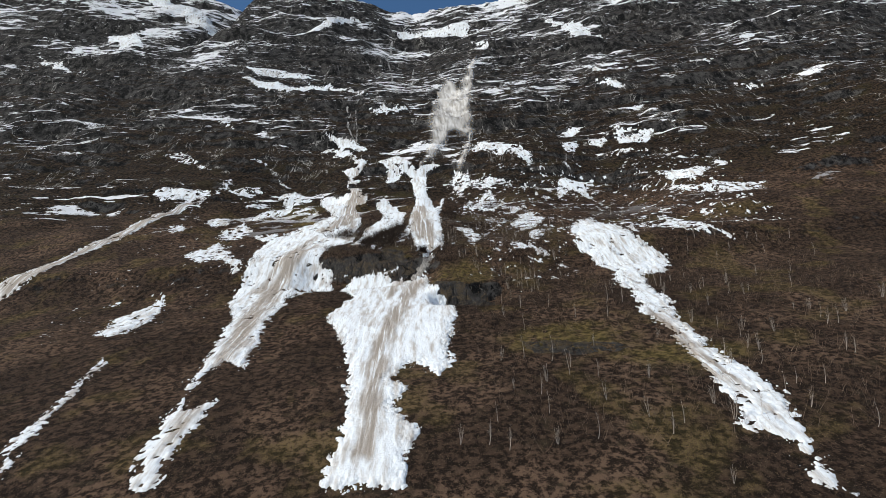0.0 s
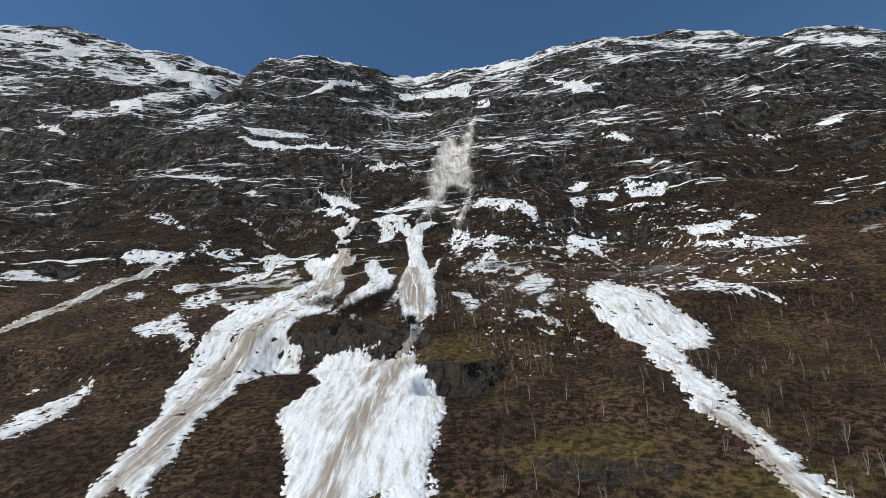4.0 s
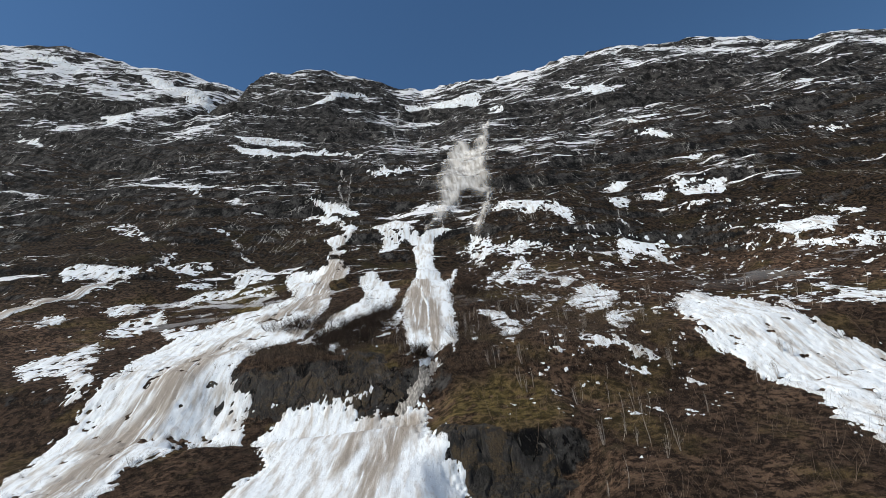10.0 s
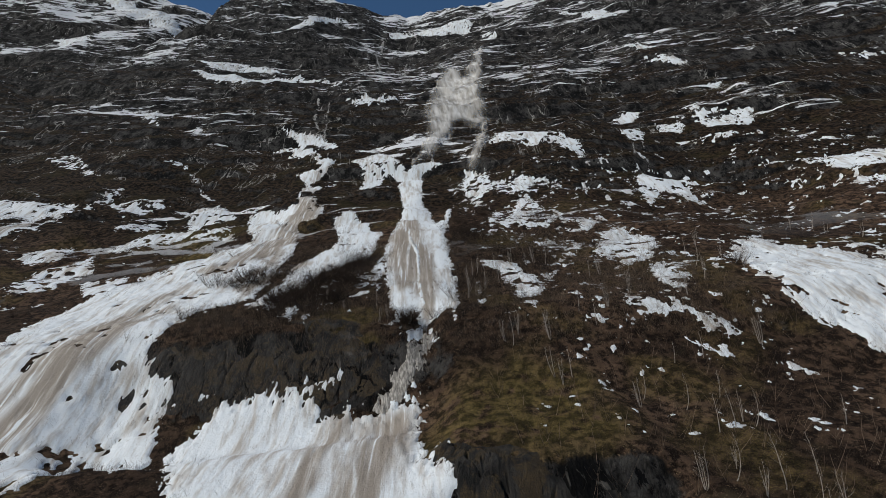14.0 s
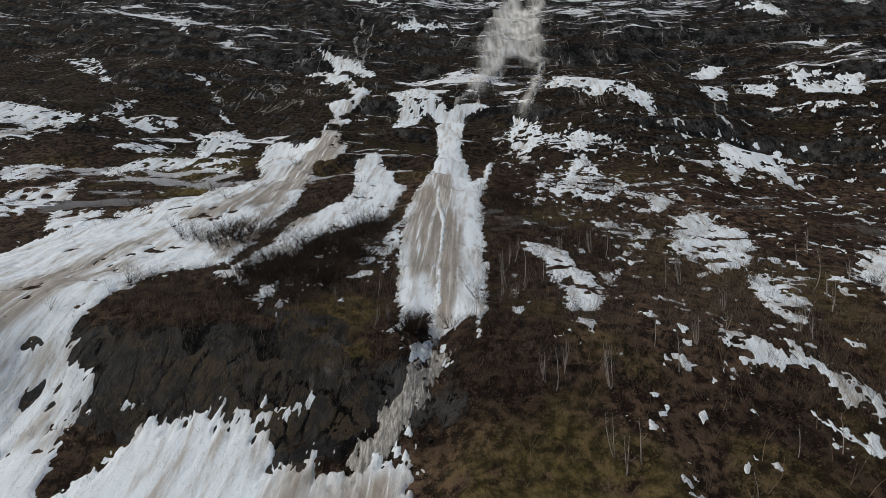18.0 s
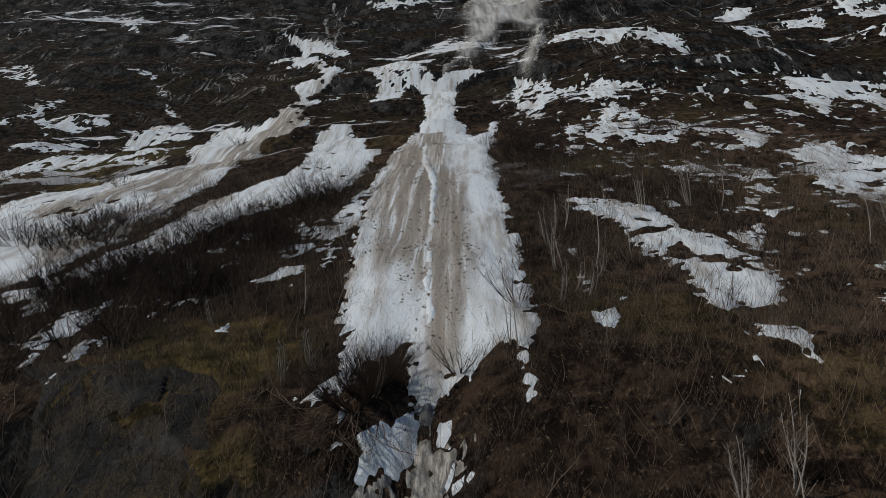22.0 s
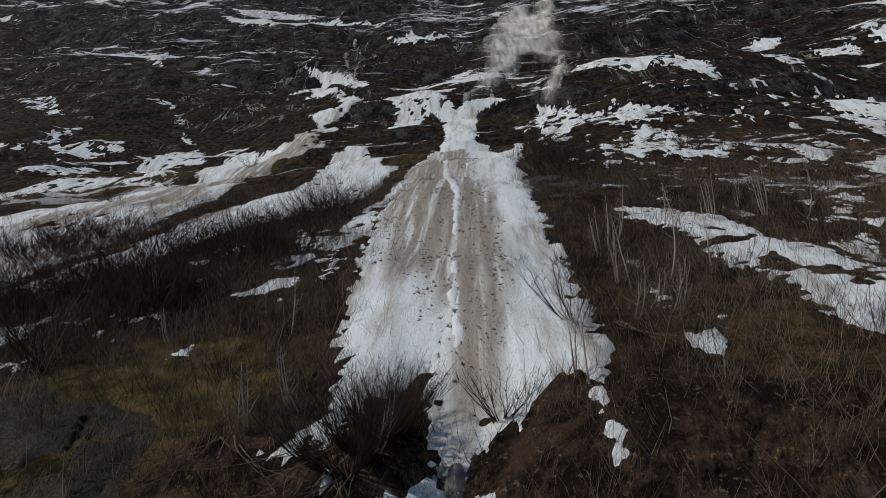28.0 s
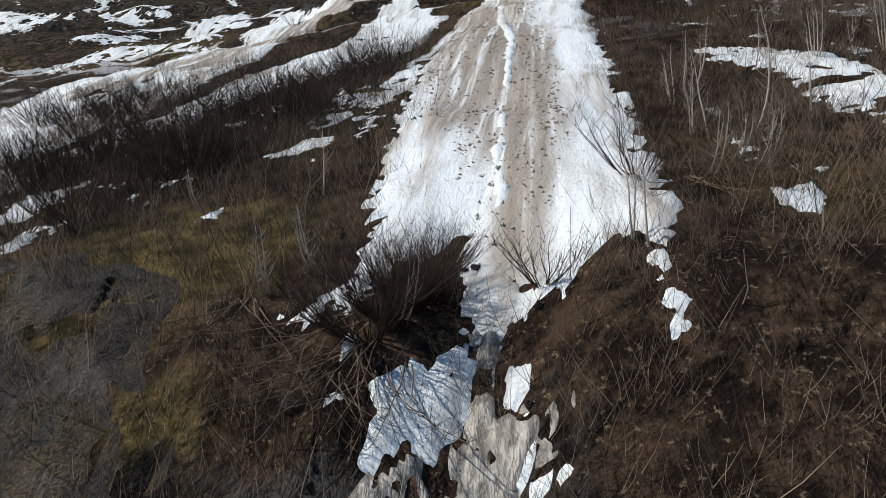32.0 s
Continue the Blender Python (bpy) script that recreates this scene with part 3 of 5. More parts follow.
SNOWFIELDS.append(("small snow scraps between dark bushes", 0.35, 0.4, 0.3,
    [[(-21.9, 206.8), (-20.8, 208.2), (-19.9, 209.6), (-17.8, 209.6), (-17, 207.3), (-19.1, 207.6), (-20.5, 206.2)],
     [(-21.48, 198.91), (-21.05, 201.09), (-20.5, 199.3), (-20.57, 198.02)],
     [(-30.8, 211.2), (-29, 211.9), (-28.2, 210)],
     [(-17.9, 231.2), (-15.6, 235.3), (-14.2, 221.2), (-15.8, 217.5), (-16.9, 215), (-18.4, 224.8)],
     [(-16.6, 212.2), (-15.1, 214.8), (-14.6, 209), (-15.8, 208)]]))
SNOWFIELDS.append(("long avalanche track streaked with grey debris", 0.9, 0.7, 0.12,
    [[(-63.1, 222.9), (-62.9, 227.1), (-61.6, 233.5), (-58.1, 237), (-54.8, 241), (-56.7, 253.8), (-67.7, 282), (-73.5, 288.1), (-85.9, 326), (-79.8, 329.3), (-71.1, 323), (-61.8, 323.2), (-59.8, 353.2), (-76.3, 382), (-63.5, 382.7), (-55.2, 397.3), (-57.8, 380.3), (-64.6, 369.2), (-52.8, 308.4), (-53.1, 288.6), (-45.3, 254.4), (-44.4, 241.4), (-46.2, 233), (-47.6, 226.1), (-49, 220.8), (-50.4, 217.1), (-52.5, 213.1)]]))
SNOWFIELDS.append(("broken snow with bushes poking through", 0.6, 1.5, 0.52,
    [[(22, 366), (33.6, 356.7), (34, 332), (25.8, 318.5), (22.8, 295.3), (19.2, 321.5), (16.7, 343.1)],
     [(46.1, 333.8), (51.5, 328.6), (45.5, 307.3), (43.4, 283.1), (50.4, 277.1), (42.2, 257.6), (32.5, 255.7), (25.9, 255.9), (22.4, 254.1), (22, 259.4), (34.7, 292.4), (40.6, 313.4)],
     [(25.1, 293.1), (28.1, 283.3), (20.6, 254.4), (16.5, 249.5)]]))
SNOWFIELDS.append(("broken snow patch among bare bushes", 0.7, 0.9, 0.48,
    [[(42.6, 240.9), (43.3, 237.7), (38.1, 226.6), (33.7, 222.8), (29.6, 219.5), (28, 220), (32.5, 224.1), (35.2, 229.6)],
     [(51.6, 246.6), (58.3, 249.9), (62, 246.2), (43.2, 223.1), (40.5, 224.1), (46.5, 234.9)],
     [(52.3, 261.9), (60, 266), (58.3, 259.1), (48.6, 248.3), (46.3, 250.1)],
     [(49.2, 241.4), (58.8, 245.9), (65.8, 241.2), (61, 226.2), (53.3, 217), (46, 215.6), (43.3, 223.6)],
     [(53.3, 217), (57.7, 212.7), (56.7, 204.6), (51.3, 195.8), (48.2, 197.3), (47.1, 204.5)]]))
SNOWFIELDS.append(("old snow tongue on a brown slope", 0.6, 0.6, 0.4,
    [[(10.9, 225.1), (14.5, 224.1), (18.7, 224), (20.8, 220.3), (20.2, 214.2), (22.7, 212.3), (22.5, 207.4), (23.9, 205.6), (21.6, 201.3), (21, 198.8), (19.2, 196.8), (18.4, 198), (16.4, 196.7), (15.3, 197.6), (14.9, 200.2), (16.5, 204), (15.2, 205.5), (14.1, 209.2), (14.2, 213.2), (13.9, 216.8), (11, 220.4)],
     [(24.3, 212.6), (29.4, 216.2), (27.3, 212.3), (24.8, 207.6), (24.4, 209.7)]]))
SNOWFIELDS.append(("thin ragged snow between bare birches", 0.45, 0.6, 0.45,
    [[(16.13, 194.41), (18.17, 194.88), (18.33, 191.69), (17.64, 190.93), (16.34, 192.22), (15.57, 193.11)],
     [(10.27, 190.59), (11.36, 190.29), (12.96, 190.42), (13.99, 190.81), (14.08, 190.29), (15.18, 189.62), (14.95, 189.34), (13.65, 189.45), (12.02, 189.82), (10.57, 190.24)],
     [(37.54, 196.13), (40.98, 193.8), (42.96, 190.05), (45.65, 188.7), (44.89, 187.12), (39.91, 187.73), (34.07, 186.2), (31.63, 185.16), (35.55, 187.52), (35.18, 189.79)]]))
SNOWFIELDS.append(("small lumps of old snow in the scrub", 0.3, 0.12, 0,
    [[(1.26, 193.39), (1.55, 192.97), (1.46, 191.93), (1.04, 191.39), (0.81, 191.78), (0.96, 192.78)],
     [(1.13, 191.08), (1.54, 190.99), (1.68, 190.67), (1.38, 190.35), (0.97, 190.38), (0.72, 190.5)],
     [(1.26, 190.24), (1.54, 190.1), (1.53, 189.87), (0.92, 189.75), (0.89, 189.91), (1.31, 189.94)],
     [(0.09, 191.4), (0.31, 191.2), (0.14, 191.04)]]))
SNOWFIELDS.append(("rounded patch of old snow in the scrub", 0.3, 0.2, 0.15,
    [[(6.78, 197.49), (8.23, 197.89), (8.57, 197.03), (7.82, 195.78), (6.88, 195.34), (6.62, 196.17)],
     [(9.47, 199.96), (10.08, 199.71), (9.62, 198.88), (9.15, 199.05)],
     [(8, 211.4), (9.1, 211.7), (8.2, 208.9), (7.6, 209.4)],
     [(7.55, 204.72), (8.25, 203.43), (7.73, 201.35), (6.86, 201.2)]]))
SNOWFIELDS.append(("crusted white snow block beside the stream", 0.9, 0.2, 0,
    [[(-8.58, 189.13), (-8.12, 189.91), (-6.89, 190.47), (-6.23, 191.28), (-5.76, 191.99), (-5.43, 191.3), (-5.32, 190.52), (-5.35, 189.55), (-5.9, 188.93), (-6.73, 188.22), (-7.26, 188.29), (-7.78, 187.91), (-8.11, 187.58), (-8.4, 187.94), (-8.26, 188.67)]]))
SNOWFIELDS.append(("crusted snow lump at the stream bank", 0.6, 0.12, 0,
    [[(-4.11, 190.77), (-3.34, 190.51), (-3.53, 190.06), (-3.9, 189.69), (-3.54, 189.37), (-4.07, 189.5), (-4.46, 189.85), (-4.48, 190.36)],
     [(-4.87, 189.23), (-4.15, 189), (-3.45, 188.57), (-3.54, 188.17), (-4.03, 187.9), (-4.86, 187.97), (-4.91, 188.62)],
     [(-3.46, 187.96), (-2.9, 187.9), (-2.68, 187.53), (-3.47, 187.77)],
     [(-2.83, 187.77), (-2.33, 187.7), (-2.26, 187.39), (-2.91, 187.61)]]))
SNOWFIELDS.append(("narrow rim of snow among fallen stems", 0.3, 0.1, 0.1,
    [[(-9.78, 190.35), (-9.53, 190.42), (-9.54, 190.07), (-9.84, 189.65), (-9.85, 189.95)],
     [(-9.98, 188.48), (-9.56, 188.9), (-9.41, 188.76), (-9.85, 188.41)]]))
SNOWFIELDS.append(("narrow run of clean snow sliding down the chute", 0.9, 0.1, 0,
    [[(-8.8, 255.8), (-6.7, 241.3), (-5.2, 233.7), (-5.3, 219.9), (-5.3, 213.4), (-4.9, 202.7), (-4.4, 197.9), (-5.2, 198.1), (-5.8, 201.7), (-5.7, 206.5), (-6.1, 218.2), (-6.4, 230.5), (-8.8, 245.9)]]))
SNOWFIELDS.append(("small snow patch on wet black rock", 0.9, 0.3, 0,
    [[(-25.22, 183.93), (-22.56, 184.15), (-20.79, 185.05), (-19.69, 183.99), (-21.29, 183.49), (-23.34, 182.73), (-25.31, 182.55), (-25.73, 183.25)],
     [(-26.53, 182.09), (-25.56, 182.48), (-25.57, 182.29), (-25.98, 181.63)],
     [(-47.93, 186.17), (-44.74, 186.35), (-43.75, 185.57), (-45.77, 185.23)]]))
SNOWFIELDS.append(("ragged snow patch at the foot of the cliff", 0.7, 0.8, 0.1,
    [[(-60.07, 186.83), (-56.74, 187.53), (-52.91, 186.48), (-49.67, 185.92), (-51.6, 184.53), (-52.71, 183.75), (-56.21, 183.42)]]))
SNOWFIELDS.append(("snow tongue under a rock ledge", 0.7, 0.9, 0.3,
    [[(99.7, 323.8), (127.7, 328.5), (112.1, 298.6), (114.7, 288.7), (106.2, 295.4), (103.3, 304.4), (88, 287.7), (90, 300)]]))
SNOWFIELDS.append(("bright snow pocket on a rock ledge", 0.8, 1.1, 0.3,
    [[(135.7, 425), (163.1, 431.6), (152.7, 419.2), (135.9, 411.6)],
     [(124, 390.9), (145.1, 404.4), (132.1, 374.2), (121.4, 370)],
     [(154.4, 402.9), (170.9, 395.4), (155.1, 376.6), (148.7, 389.7)],
     [(198.8, 439.4), (232.4, 441.7), (219.8, 429.2)],
     [(175.8, 393.9), (208.2, 388.9), (198.6, 371.8), (170.1, 369.3)],
     [(169.3, 304.3), (196.4, 304.7), (203.7, 295.8), (175, 266.4), (164.7, 278.6)],
     [(-101.3, 445.5), (-79.8, 440.1), (-70.3, 436.5), (-54.4, 415.8), (-69.4, 418.6)],
     [(-254.1, 643.6), (-194.2, 639.6), (-133.4, 626.2), (-182.7, 626.8), (-226.8, 613.7)],
     [(105.6, 848.3), (118.6, 725.9), (103.5, 744.9)],
     [(417.3, 543.9), (463, 564.1), (409.3, 516)],
     [(231, 557.6), (254, 530.9), (227.3, 527.7)]]))
SNOWFIELDS.append(("ragged snow strip across the brown slope", 0.6, 1.3, 0.5,
    [[(-131.1, 244.1), (-134.9, 259.2), (-126.5, 277.2), (-114.5, 261.5), (-115.5, 244.4), (-125.3, 237.6)],
     [(-136.7, 212.4), (-131.4, 217), (-126.9, 237.4), (-110.6, 213.3), (-110.1, 199.4), (-121.1, 196.1)],
     [(-92.2, 246.4), (-86, 247.8), (-81.9, 231.1)],
     [(-165.8, 342.8), (-145.1, 349.3), (-132.9, 346), (-150, 329.8)],
     [(-126.8, 345.7), (-106.5, 351.3), (-91.1, 325), (-106.5, 313.1)],
     [(-110.9, 248), (-95.3, 248.6), (-90.7, 232.6), (-100.1, 233.2)],
     [(-164.8, 253.3), (-161.1, 264), (-155.4, 255.1), (-159.9, 248.3)],
     [(-151.2, 278), (-141.7, 289.4), (-135, 271.9), (-144.7, 269.4)]]))
SNOWFIELDS.append(("flat snow patch beside a runnel", 0.6, 1, 0.35,
    [[(-212.8, 322.6), (-210, 335.2), (-192.7, 337.6), (-172.8, 336.2), (-168.3, 325), (-185.8, 316.8), (-199.7, 309.3)],
     [(-181.1, 296.8), (-167.8, 307.5), (-164.7, 299.6)]]))
SNOWFIELDS.append(("dirty snow throat above the stream", 0.7, 0.35, 0,
    [[(-6.71, 197.51), (-3.77, 195.8), (-2.99, 192.44), (-4.18, 192.76), (-4.99, 191.63), (-5.66, 191.75), (-6.35, 193.78), (-6.21, 195.38)]]))
SNOWFIELDS.append(("bent tongue of snow beside a dark willow bush", 0.5, 0.18, 0.0,
    [[(-11.04, 196.32), (-10.54, 198.37), (-9.19, 198.84), (-8.53, 197.12), (-9.02, 195.78), (-9.46, 193.79), (-10, 191.94), (-10.65, 190.84), (-11.58, 190.54), (-12.15, 190.83), (-11.95, 191.31), (-10.94, 192.06), (-10.59, 193.57)]]))
DIRT = []
DIRT += [[(-6.8, 200.65), (-2.6, 199.04), (-2.26, 195.79), (-3.07, 194.03), (-4.69, 194.01), (-5.67, 193.72), (-6.45, 196.44)]]
DIRT += [[(-9.87, 218), (-0.9, 216.45), (-1.85, 200.78), (-3.02, 195.51), (-4.16, 194.85), (-6.02, 195.2), (-6.82, 199.95)]]
DIRT += [[(-9.8, 283.9), (-3.5, 262.9), (-2.1, 236.3), (-0.8, 227.9), (-0.6, 216.6), (-0.8, 205.8), (-1.7, 198.9), (-2.2, 195.3), (-3.8, 194.8), (-5.2, 196.2), (-5.5, 198.2), (-6.1, 200.3), (-7.5, 200.3), (-9.3, 206.7), (-11, 205.9), (-13, 210.8), (-13.9, 222.7), (-15, 241.3), (-13.7, 269.6)]]
DIRT += [[(-5.91, 193.54), (-4.36, 193.66), (-4.22, 191.21), (-5.24, 191.36)]]
DIRT += [[(-59.4, 223.7), (-55.3, 229), (-51.1, 236.4), (-53.6, 252.3), (-62.2, 286.3), (-62.4, 315.4), (-68.9, 367.5), (-64.6, 377.5), (-58.7, 384), (-63.2, 364.3), (-52.8, 308.4), (-54.7, 288.8), (-49.9, 259.2), (-46.6, 237.6), (-49.6, 229.8), (-52.8, 224.4)]]
DIRT += [[(-212.9, 186.6), (-204.9, 177.2), (-198.6, 188.8), (-196.2, 212.7), (-183.7, 242.6), (-179.2, 273.2), (-170.7, 323.5), (-175.1, 323.7), (-186.8, 280.4), (-194.3, 243.6), (-202.3, 212.9)]]
DIRT += [[(-14.8, 179.7), (-8, 179.7), (-9.8, 162.5), (-12.7, 151.3), (-15.7, 143.6), (-20.4, 144.5), (-18.4, 157.1), (-15.7, 176.3)]]
DIRT += [[(-24, 168.6), (-21.9, 181.4), (-17.1, 179), (-18.6, 158.6), (-22.7, 145.1), (-25.1, 145.6)]]
DIRT += [[(-13.3, 180.4), (-5.6, 179.1), (-15, 124.2), (-18.7, 95.1), (-18.9, 70.3), (-18.1, 53.7), (-17.9, 41.6), (-25.6, 42.6), (-24.3, 54.5), (-25.7, 71.7), (-26.4, 92.8), (-23.2, 120.5)]]
DIRT += [[(-61.1, 257.2), (-66.6, 238.7), (-70.4, 197.4), (-79.2, 181.6), (-78.8, 161.8), (-86.3, 170.9), (-83.5, 185.6), (-77.6, 209.1), (-68.8, 234.6)]]
DIRT += [[(-63.8, 366.5), (-57.4, 311.2), (-59.6, 287.4), (-62.4, 264.5), (-64.3, 243.7), (-73.3, 238.6), (-66.6, 231.7), (-57.3, 238.2), (-50.3, 248.3), (-46, 260.1), (-46, 289), (-49.2, 337.5)]]
DIRT += [[(-54.9, 219.8), (-46.7, 231.2), (-39.1, 239), (-35.6, 235), (-43.1, 225.9), (-47.9, 212.8)]]
DIRT += [[(-61.2, 217.5), (-70.4, 184.5), (-70.1, 143.8), (-66.3, 112.5), (-65.1, 95.9), (-63.1, 72.4), (-62.4, 51.7), (-65.8, 49.1), (-68.2, 62.5), (-71.2, 87.1), (-77.6, 123), (-82.8, 168.2), (-76.7, 198.9)]]
DIRT += [[(67.1, 113), (67.4, 95.8), (66.1, 74.4), (65.5, 57.4), (65.9, 50.6), (61.8, 53.9), (58.7, 64.5), (60.1, 85)]]
STREAM = [[(-5.66, 192.34), (-4.19, 192.56), (-4.64, 191.38), (-4.82, 190.55), (-4.56, 190.09), (-4.66, 189.36), (-5.02, 188.9), (-4.98, 188.5), (-5.77, 187.98), (-6.67, 187.48), (-7.36, 186.95), (-8.09, 186.68), (-7.29, 187.32), (-6.42, 187.94), (-5.59, 188.57), (-5.12, 189.03), (-4.89, 189.87), (-5.15, 190.41), (-5.44, 191.06)],
     [(-4.9, 190.06), (-2.77, 189.04), (-3.64, 188.26), (-4.66, 187.41), (-5.01, 186.18), (-5.54, 185.27), (-7.65, 184.74), (-6.7, 186.48), (-5.67, 188.49)],
     [(-7.9, 187.49), (-5.07, 188.21), (-5.91, 184.51), (-7.8, 182.57), (-9.6, 180.66), (-12.27, 177.22), (-14.82, 177.34), (-14.41, 180.45), (-12.18, 182.96), (-9.79, 184.09)]]
VEIL = [[(75.4, 639.5), (93.1, 667.2), (62.5, 513.8), (53.4, 450.7), (54.1, 439.7), (41.6, 432.5), (29.2, 437.6), (12.4, 393.8), (3, 389.8), (2.3, 424.8), (3.6, 456.2), (18.8, 539.5), (34.5, 555.3), (46.2, 549.8), (59.4, 579)],
     [(16.8, 540.4), (37.5, 585.9), (49.3, 552.8), (69, 583.5), (55.4, 485.8), (55, 450.6), (45.5, 448.8), (39.1, 455.2), (30.9, 448), (20.2, 427), (13.3, 394.7), (3.9, 381.6), (-4.6, 375.2), (-12.8, 372.5), (-4.8, 387.4), (1.4, 415.9), (5, 433.6), (11.1, 454.2)],
     [(55.5, 550.7), (62.4, 546.3), (50.1, 469.9), (53, 450.6), (37.5, 371.1), (29.5, 359.1), (22.7, 363.8), (30.2, 380.1), (44.9, 450.6), (44.4, 488.9)]]
FALLS = []
FALLS += [[(-90.7, 516.6), (-82.3, 458.1), (-74.4, 435), (-68.3, 417.5), (-64.6, 418.7), (-70.4, 436.4), (-77.5, 457.9), (-85, 515)]]
FALLS += [[(-79.3, 510.2), (-71.6, 450.7), (-69.9, 428.9), (-66.2, 422.2), (-68.6, 448.6), (-75.6, 507.5)]]
FALLS += [[(-50.3, 929.7), (-52.9, 749), (-39.1, 608.1), (-46.1, 557), (-42.2, 547.9), (-33.8, 605.5), (-46.4, 754), (-41, 894)]]
FALLS += [[(-8.8, 716.7), (-11.4, 579.1), (-13.3, 547.3), (-9.4, 545.8), (-7.1, 577.9), (-3.3, 715.3)]]
FALLS += [[(120.5, 369.5), (107.7, 339.4), (104.2, 332.7), (106.9, 333.2), (110.9, 341), (123.9, 370.7)]]
FALLS += [[(127.2, 370.4), (113.5, 339.2), (110.1, 332.1), (112.1, 332.4), (115.9, 340.4), (129.6, 370.8)]]
FALLS += [[(187.4, 544.1), (160.3, 495), (150.6, 472.7), (153.5, 472.4), (162.3, 492.2), (184.1, 528.2)]]
FALLS += [[(43.9, 440.3), (37.3, 391.1), (30.1, 367.7), (32.5, 364.1), (40.4, 388.9), (47.8, 439.3)]]
FALLS += [[(9.6, 432.9), (3, 396.5), (3.7, 381.4), (7, 381.5), (6.4, 395.8), (13.1, 431.6)]]
FALLS += [[(-12.1, 1057.6), (-26.1, 1010.6), (-28.3, 897.9), (-19.2, 898.4), (-16.5, 1012.6), (-3.2, 1055)]]
# Lesser patches: on the high ledges, and on the lower slope.
HIGH_PATCHES = []
HIGH_PATCHES.append([(-248.5, 612.2), (-204.9, 587.7), (-176.7, 578.5), (-120.3, 579.1), (-66, 545.4), (-117.5, 568), (-164.2, 541.6), (-202.8, 549.8)])
HIGH_PATCHES.append([(-61.1, 502), (-11.6, 514.8), (-14.4, 495.5), (-55, 492.9)])
HIGH_PATCHES.append([(-228.3, 480.8), (-216.4, 486.9), (-201.3, 461.9), (-215.4, 465.1)])
HIGH_PATCHES.append([(-98.6, 430.3), (-73.3, 420.9), (-64.8, 398.9), (-55.4, 400.4), (-55.7, 384.1), (-62.5, 384.4), (-72.2, 403.9)])
HIGH_PATCHES.append([(-602, 865.8), (-537.4, 868.1), (-462.5, 750.6), (-506.5, 750.8)])
HIGH_PATCHES.append([(-625.2, 731.4), (-539.6, 675.7), (-469.7, 613.6), (-517.5, 635.2)])
HIGH_PATCHES.append([(-45.5, 976.3), (22, 966.6), (70.3, 989.2), (119.3, 918.3), (104.4, 901.4), (39.1, 902.1), (-23.4, 937.1)])
HIGH_PATCHES.append([(90.5, 744.7), (123.5, 720.1), (105.7, 705.4)])
HIGH_PATCHES.append([(257.5, 882.8), (291.2, 772.1), (283.9, 609.9), (308, 601.1), (293.3, 602.9), (252.3, 657), (258.1, 840.3)])
HIGH_PATCHES.append([(205.6, 563.4), (225.4, 529.8), (232.2, 510.3), (212, 530)])
HIGH_PATCHES.append([(208.2, 506.7), (228.8, 477.6), (222.7, 474.2), (205, 492)])
HIGH_PATCHES.append([(183.6, 414.2), (200.2, 396.2), (208.5, 386.8), (203.6, 388.1), (178.8, 394.6)])
HIGH_PATCHES.append([(186.8, 323.8), (202, 323.2), (194.2, 317.6)])
HIGH_PATCHES.append([(214.8, 309.8), (229.6, 308.7), (211, 289.1), (210.7, 303.7)])
HIGH_PATCHES.append([(337.6, 453.8), (354.7, 438.6), (345.8, 438.4)])
HIGH_PATCHES.append([(328.5, 507.7), (358.7, 493.8), (350.7, 491.9), (327.1, 500.4)])
HIGH_PATCHES.append([(-229.1, 819.6), (-187.4, 888.2), (-136.9, 976.2), (-114.3, 973.8), (-181.4, 858.2)])
HIGH_PATCHES.append([(-674.2, 1052.6), (-497.3, 1015.8), (-370.1, 921.6), (-389.4, 916.7), (-531, 969.1)])
HIGH_PATCHES.append([(-959, 1046), (-839, 1046), (-747, 999), (-860, 1000)])
LOW_PATCHES = []
LOW_PATCHES.append([(-249.3, 409.9), (-237.4, 420.1), (-184.8, 372.6), (-212.5, 387.2)])
LOW_PATCHES.append([(-161.6, 390.9), (-155.4, 401.6), (-110.9, 357.4), (-115.1, 354.9), (-143, 387.1)])
LOW_PATCHES.append([(-166.9, 324.1), (-171.1, 347.3), (-166.8, 363.5), (-162, 352.4), (-164, 332)])
LOW_PATCHES.append([(-279, 400.2), (-258.5, 406.5), (-263.5, 405.8)])
LOW_PATCHES.append([(-169.4, 261.6), (-160.9, 263), (-156.2, 256.5), (-161, 252.6)])
LOW_PATCHES.append([(-149.6, 269.8), (-146.6, 284.9), (-138.2, 287.2), (-134.1, 270.5), (-144.4, 266.2)])
LOW_PATCHES.append([(-88.9, 244.4), (-81.1, 241), (-77.6, 232.8), (-80.5, 230.1)])
LOW_PATCHES.append([(-102, 237), (-87, 239), (-83.5, 228.7), (-94.8, 229.9)])
LOW_PATCHES.append([(-120.51, 210.33), (-106.56, 204.51), (-97.87, 194.78), (-96.81, 187.04), (-100.72, 185.92)])
LOW_PATCHES.append([(-99.7, 296.3), (-85.6, 300.2), (-77, 287), (-93.1, 287)])
LOW_PATCHES.append([(-135.7, 299.9), (-124.4, 325.6), (-114.7, 305.7), (-138.7, 299.4)])
LOW_PATCHES.append([(30.9, 337.3), (46.3, 334), (62.7, 325.3), (47.2, 307.6), (32.2, 314.7)])
LOW_PATCHES.append([(41.9, 260.1), (54.6, 266.8), (51.3, 251.4), (46.9, 257.3)])
LOW_PATCHES.append([(53.7, 177.1), (57.3, 177.4), (57.7, 173.5), (52.8, 171.9)])
